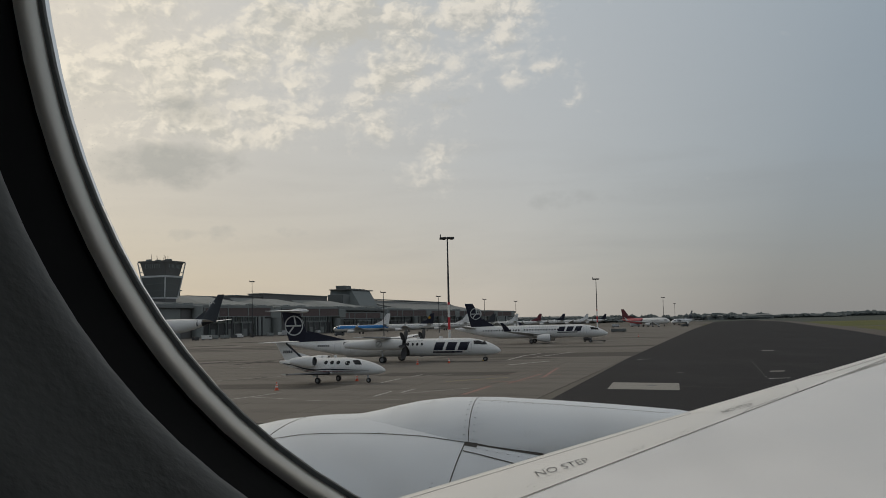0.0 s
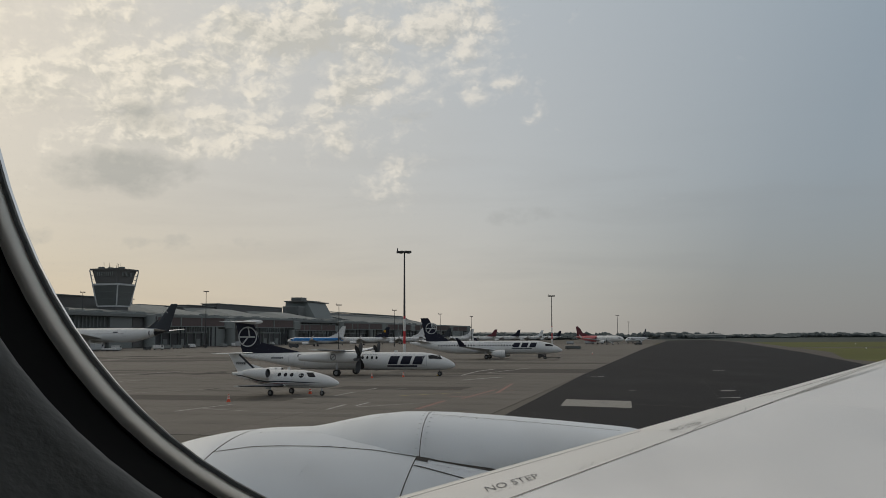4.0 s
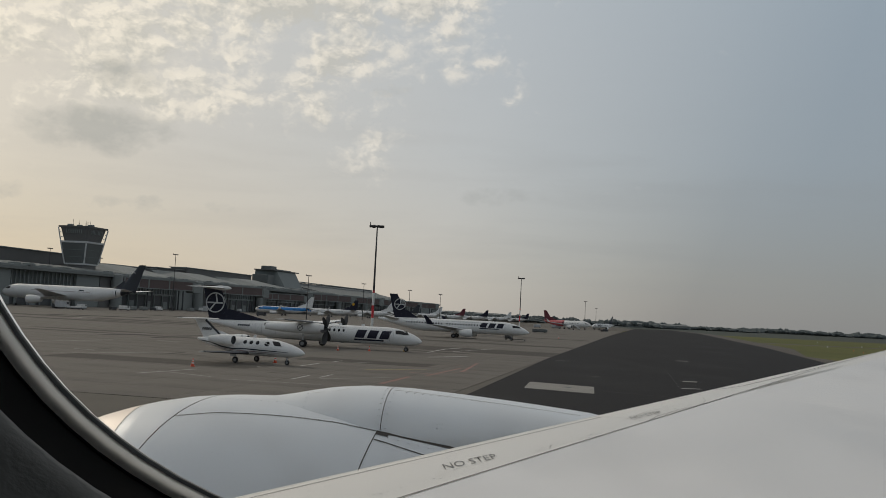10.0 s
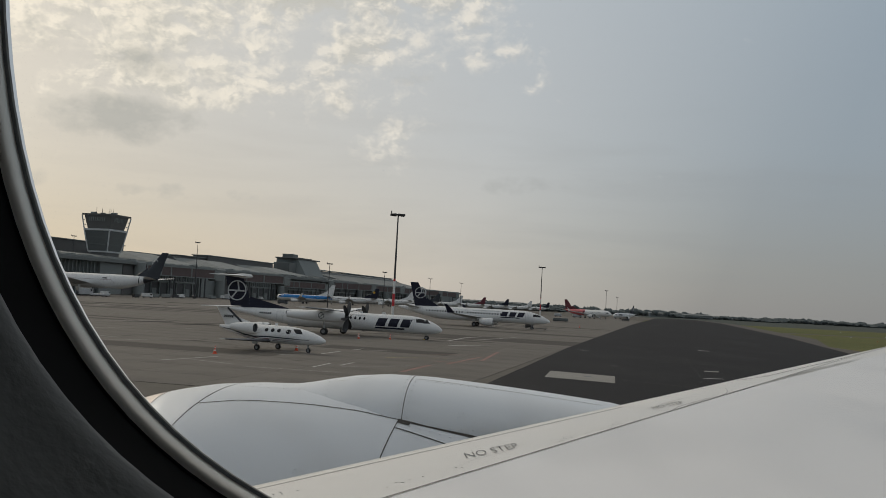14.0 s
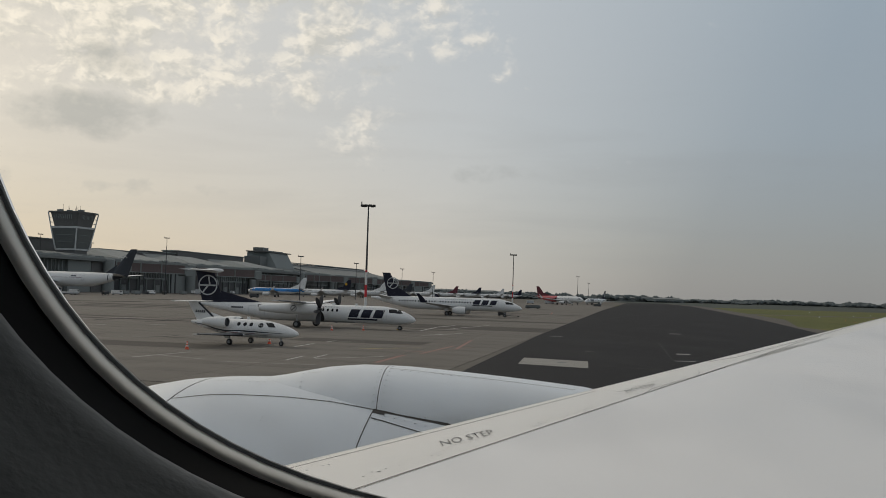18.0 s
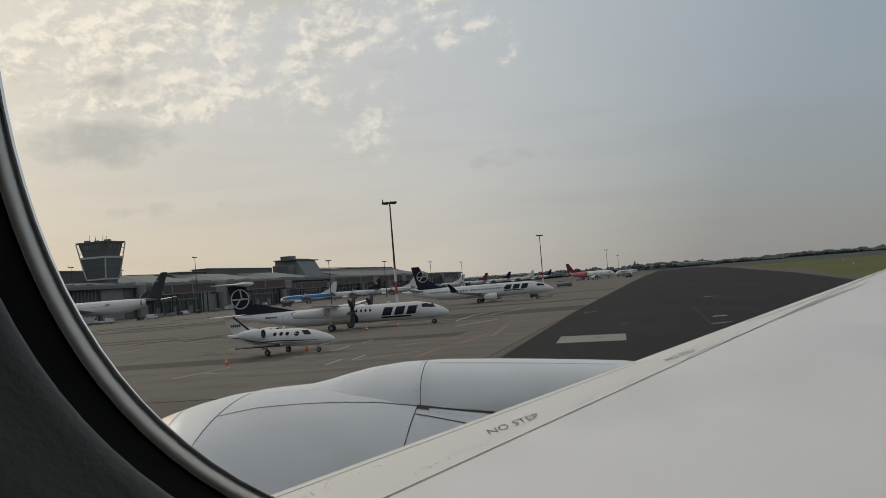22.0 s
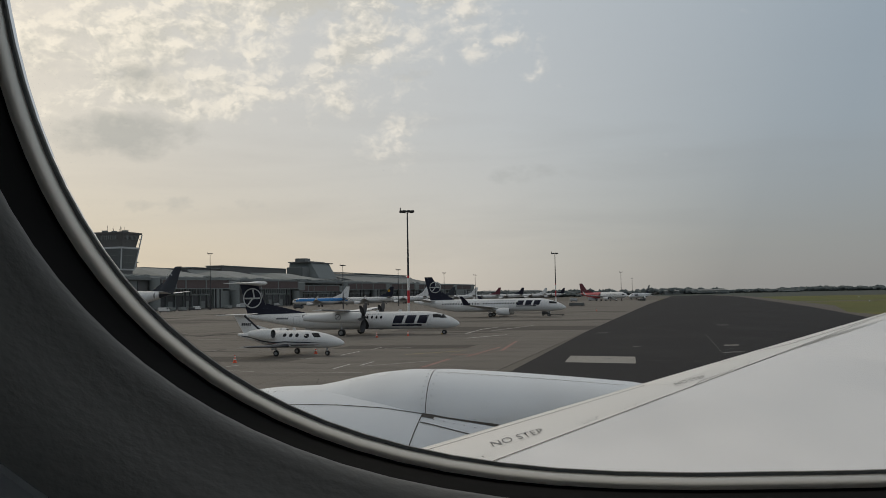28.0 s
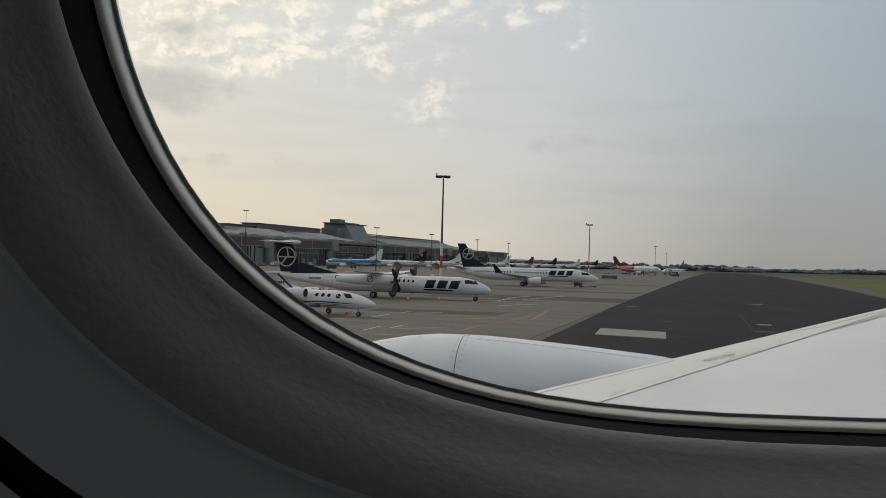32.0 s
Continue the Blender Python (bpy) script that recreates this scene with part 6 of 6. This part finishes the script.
def build_terminal():
    ob = thing("terminal_building", "long low grey-green airport terminal with ribbed glazing", "airport terminal", TERMINAL)
    length = 920.0
    mid = length / 2 - 60
    part("lower_block", box((length, 40, 15.3), (mid, 20.5, 8.35), 0.1), "facade", ob, "grey-green lower storeys")
    part("canopy", box((length + 4, 46, 1.5), (mid, 19.5, 16.75), 0.15), "roof", ob, "pale projecting canopy edge")
    part("parapet", box((length + 2, 44, 0.7), (mid, 20.5, 17.9), 0.1), "facade_light", ob, "grey parapet")
    rng = random.Random(21)
    bays = [(-58, 38, 0), (38, 86, 1), (86, 106, 0), (106, 122, 2), (122, 186, 1), (186, 214, 0), (214, 230, 2), (230, 302, 1), (302, 318, 0), (318, 384, 1), (384, 404, 2), (404, 470, 1), (470, 492, 0), (492, 560, 1), (560, 580, 0), (580, 660, 1), (660, 690, 0), (690, 770, 1), (770, 858, 0)]
    for x, x1, kind in bays:
        w = x1 - x
        if kind == 1:
            g = part("window_bay", box((w - 1.0, 0.5, 6.6), (x + w / 2, 0.35, 12.4), 0.03), "facade_dark", ob, "dark ribbed glazing bay")
            for k in range(int(w / 2.9)):
                part("rib", box((0.45, 0.9, 6.8), (x + 1.2 + 2.9 * k, -0.2, 12.4), 0.03), "facade_light", g)
            part("sill_band", box((w - 0.6, 1.0, 0.8), (x + w / 2, 0.1, 8.7), 0.05), "facade_light", g)
            # solid dark slab in place of the shade below the glazing
            part("undercroft", box((w - 2.0, 0.6, 7.0), (x + w / 2, 0.2, 4.4), 0.03), "steel", ob, "dark slab standing for the shaded undercroft below the glazing")
            for k in range(int(w / 9)):
                part("column", box((0.9, 1.0, 7.4), (x + 4 + 9 * k, -0.2, 4.5), 0.05), "facade", ob)
                if k % 2:
                    part("service_door", box((4.6, 0.4, 4.2), (x + 8 + 9 * k, -0.2, 2.9), 0.03), "facade_light", ob)
        else:
            # kind 2 bays are coloured dark to read as shaded recesses
            part("solid_bay", box((w - 0.6, 1.6, 15.0), (x + w / 2, -0.5, 8.4), 0.08), "facade_light" if kind == 0 else "roof_dark", ob, "panelled stair block" if kind == 0 else "dark bay with the shade of a recess put in its colour")
    # metal roof rising from the canopy to the raised bands behind
    rings = []
    for px, h in ((-60, 21.5), (40, 21.5), (180, 21.8), (200, 21.4), (280, 22.0), (360, 22.6), (430, 23.0), (520, 23.5)):
        rings.append([(px, 3, 17.6), (px, 6, 18.6), (px, 18, 19.9), (px, 32, 20.9), (px, 46, h), (px, 78, h + 0.4), (px, 92, 12.6)])
    part("hall_roof", loft(rings), "roof", ob, "low curved metal roof of the hall", True)
    for x0, x1, y0, h in ((-60, 192, 52, 28.4), (192.5, 204, 52, 23.7), (204, 262, 54, 25.6), (262, 300, 54, 27.0), (300, 412, 52, 29.0)):
        part("clerestory", box((x1 - x0, 12, h - 20.5), ((x0 + x1) / 2, y0 + 6, (h + 20.5) / 2), 0.2), "roof_dark", ob, "dark raised band on the roof")
        part("clerestory_edge", box((x1 - x0 + 1.5, 13.5, 0.5), ((x0 + x1) / 2, y0 + 6, h + 0.2), 0.05), "facade_light", ob)
    for px in range(-50, 500, 11):
        part("roof_seam", loft([[(px, 6, 18.6), (px + 0.3, 6, 18.6), (px + 0.3, 6, 18.8), (px, 6, 18.8)], [(px, 32, 20.9), (px + 0.3, 32, 20.9), (px + 0.3, 32, 21.1), (px, 32, 21.1)]]), "facade", ob)
    for x0 in (148, 238, 330):
        part("roof_slope", loft([[(x0, 8, 18.8), (x0 + 60, 8, 18.8), (x0 + 60, 40, 21.8), (x0, 40, 21.8)], [(x0 + 14, 34, 24.4), (x0 + 46, 34, 24.4), (x0 + 58, 46, 24.8), (x0 + 2, 46, 24.8)]]), "facade", ob, "sloping metal roof light")
    # taller glazed block
    blk = part("upper_block", loft([[(446, 36, 20.0), (488, 36, 20.0), (500, 62, 20.0), (440, 62, 20.0)], [(449, 46, 35.2), (492, 46, 35.2), (498, 62, 35.2), (442, 62, 35.2)]]), "facade", ob, "taller grey-green block with a sloped front")
    part("block_roof", box((58, 18, 0.8), (470, 54, 35.5), 0.1), "roof_dark", blk, "dark roof edge")
    part("block_step", box((14, 14, 10), (436, 52, 26.0), 0.2), "facade_dark", blk, "dark lower step of the block")
    part("block_turret", box((12, 9, 3.2), (449, 53, 37.2), 0.2), "facade_dark", blk, "dark roof turret")
    for k in range(5):
        part("roof_plant", box((3.5, 4, 1.2), (458 + 8 * k, 52, 36.3), 0.1), "facade", blk)
    part("pier_hall", loft([[(496, 4, 17.4), (496, 24, 20.5), (496, 46, 24.5), (496, 58, 28.0), (496, 70, 28.0), (496, 80, 13)], [(762, 4, 17.2), (762, 24, 20.0), (762, 46, 24.5), (762, 58, 28.9), (762, 70, 28.9), (762, 80, 13)]]), "roof", ob, "long pier hall roof")
    part("pier_glazing", box((262, 1.5, 2.2), (630, 50.5, 25.4), 0.05), "facade_dark", ob, "dark strip of pier glazing")
    part("pier_eave", box((268, 3, 0.7), (630, 57, 28.8), 0.05), "facade_light", ob, "pale eave of the pier hall")
    for k in range(30):
        part("roof_plant", box((rng.uniform(2, 6), rng.uniform(2, 4), rng.uniform(0.6, 1.2)), (rng.uniform(-50, 700), rng.uniform(-1, 2), 18.5), 0.1), "facade_light", ob)
    # jet bridges
    bridge = thing("jet_bridge", "brown-panelled passenger boarding bridge with pale frames", "jet bridge", group="jet bridges")
    tun = part("tunnel", box((4.0, 44, 4.0), (0, -24, 12.2), 0.1), "bridge", bridge, "brown panelled tunnel")
    for y in (-2.5, -11, -17, -30, -45.6):
        part("tunnel_frame", box((4.4, 0.7, 4.6), (0, y, 12.2), 0.04), "facade_light", tun, "pale steel frame")
    for z in (10.1, 14.3):
        part("tunnel_rail", box((4.5, 44, 0.4), (0, -24, z), 0.04), "facade_light", tun)
    part("bridge_cab", box((5.0, 5.2, 4.6), (0.2, -48.5, 11.4), 0.3), "facade_light", bridge, "pale docking cab")
    part("rotunda", revolve([(0.8, 2.6), (15.0, 2.6), (15.5, 1.8)], "z", 18, cap=(False, True), centre=(0, 0, 0)), "facade_light", bridge, "round pale rotunda", True)
    for sx, y in ((-1.4, -40), (1.4, -40), (-1.4, -20), (1.4, -20)):
        part("bridge_leg", rod((sx, y, 0.8), (sx, y, 10.3), 0.35, n=8), "steel", bridge)
    for y, w in ((-13, 5), (-27, 6)):
        part("side_panel", box((0.2, w, 2.2), (2.1, y, 12.2), 0.03), "trim", bridge, "pale panel with worn advertisement")
    for y in (-20, -34):
        part("side_window", box((0.2, 5, 2.0), (2.1, y, 12.4), 0.03), "cockpit", bridge, "dark bridge window")
    bridge.matrix_world = TERMINAL @ Matrix.Translation((300, -3.5, 0)) @ Matrix.Rotation(radians(72), 4, "Z")
    for px, turn in ((118, 74), (208, 70), (396, 72), (470, 68), (545, 70), (620, 70), (700, 70)):
        copy_thing(bridge, TERMINAL @ Matrix.Translation((px, -3.5, 0)) @ Matrix.Rotation(radians(turn), 4, "Z"))


build_terminal()


# ---------------------------------------------------------------- distance
def far_building(name, label, az, d, size, heading, material):
    ob = thing(name, label, "building", facing(polar(az, d), heading))
    lx, ly, h = size
    part("wall", box((lx, ly, h), (0, 0, h / 2), 0.1), material, ob)
    part("roof", loft([[(-lx / 2 - 1, -ly / 2 - 1, h), (-lx / 2 - 1, ly / 2 + 1, h), (-lx / 2 - 1, 0, h + 2.0)], [(lx / 2 + 1, -ly / 2 - 1, h), (lx / 2 + 1, ly / 2 + 1, h), (lx / 2 + 1, 0, h + 2.0)]]), "roof", ob)
    for k in range(5):
        part("window", box((lx / 8, 0.3, h * 0.3), (-lx * 0.4 + lx * 0.2 * k, -ly / 2 - 0.1, h * 0.55), 0.05), "facade_dark", ob)


def build_distance():
    far_building("hangar", "long low grey hangar beyond the apron", -7.5, 1450, (130, 40, 9), 20, "facade")
    far_building("hangar", "pale low hangar beyond the apron", -9.8, 1600, (90, 40, 8), 10, "facade_light")
    far_building("warehouse", "pale low building among the trees", -18.3, 1750, (120, 40, 6), 10, "facade_light")
    # belts of trees on the horizon: many small uneven crowns
    rng = random.Random(31)
    base = []
    tmp = bmesh.new()
    bmesh.ops.create_icosphere(tmp, subdivisions=1, radius=1.0)
    verts = np.array([v.co[:] for v in tmp.verts])
    faces = [[v.index for v in f.verts] for f in tmp.faces]
    tmp.free()
    for az0, az1, d0, d1, count, h0, h1 in ((-5, -12, 1350, 1700, 420, 6, 12), (-11, -20, 1700, 2100, 700, 6, 12.5), (-17, -24, 1950, 2400, 700, 4, 9), (-23, -36, 2300, 2900, 1500, 7, 13)):
        pts, fcs = [], []
        for k in range(count):
            u = rng.random()
            az, d = az0 + (az1 - az0) * u, rng.uniform(d0, d1)
            clump = 0.60 + 0.62 * noise.noise(Vector((az * 2.3, d * 0.004, 1.7)))
            h = rng.uniform(h0, h1) * clump + d * 0.0007
            p = polar(az, d)
            for q in range(3):
                r = np.array([rng.uniform(2.2, 5.5), rng.uniform(2.2, 5.5), h * rng.uniform(0.28, 0.5)])
                jit = 1 + 0.25 * np.array([rng.uniform(-1, 1) for _ in range(len(verts))])[:, None]
                c = np.array([p.x + rng.uniform(-5, 5), p.y + rng.uniform(-5, 5), max(r[2] * 0.7, h - r[2])])
                n0 = len(pts)
                pts.extend((verts * jit * r + c).tolist())
                fcs.extend([[i + n0 for i in f] for f in faces])
        mesh = bpy.data.meshes.new("tree_belt")
        mesh.from_pydata(pts, [], fcs)
        mesh.materials.append(M["tree"])
        ob = new("tree_belt", mesh)
        tagged(ob, "dark belt of trees on the horizon with haze put into its colour", "trees", kind="stuff")


build_distance()
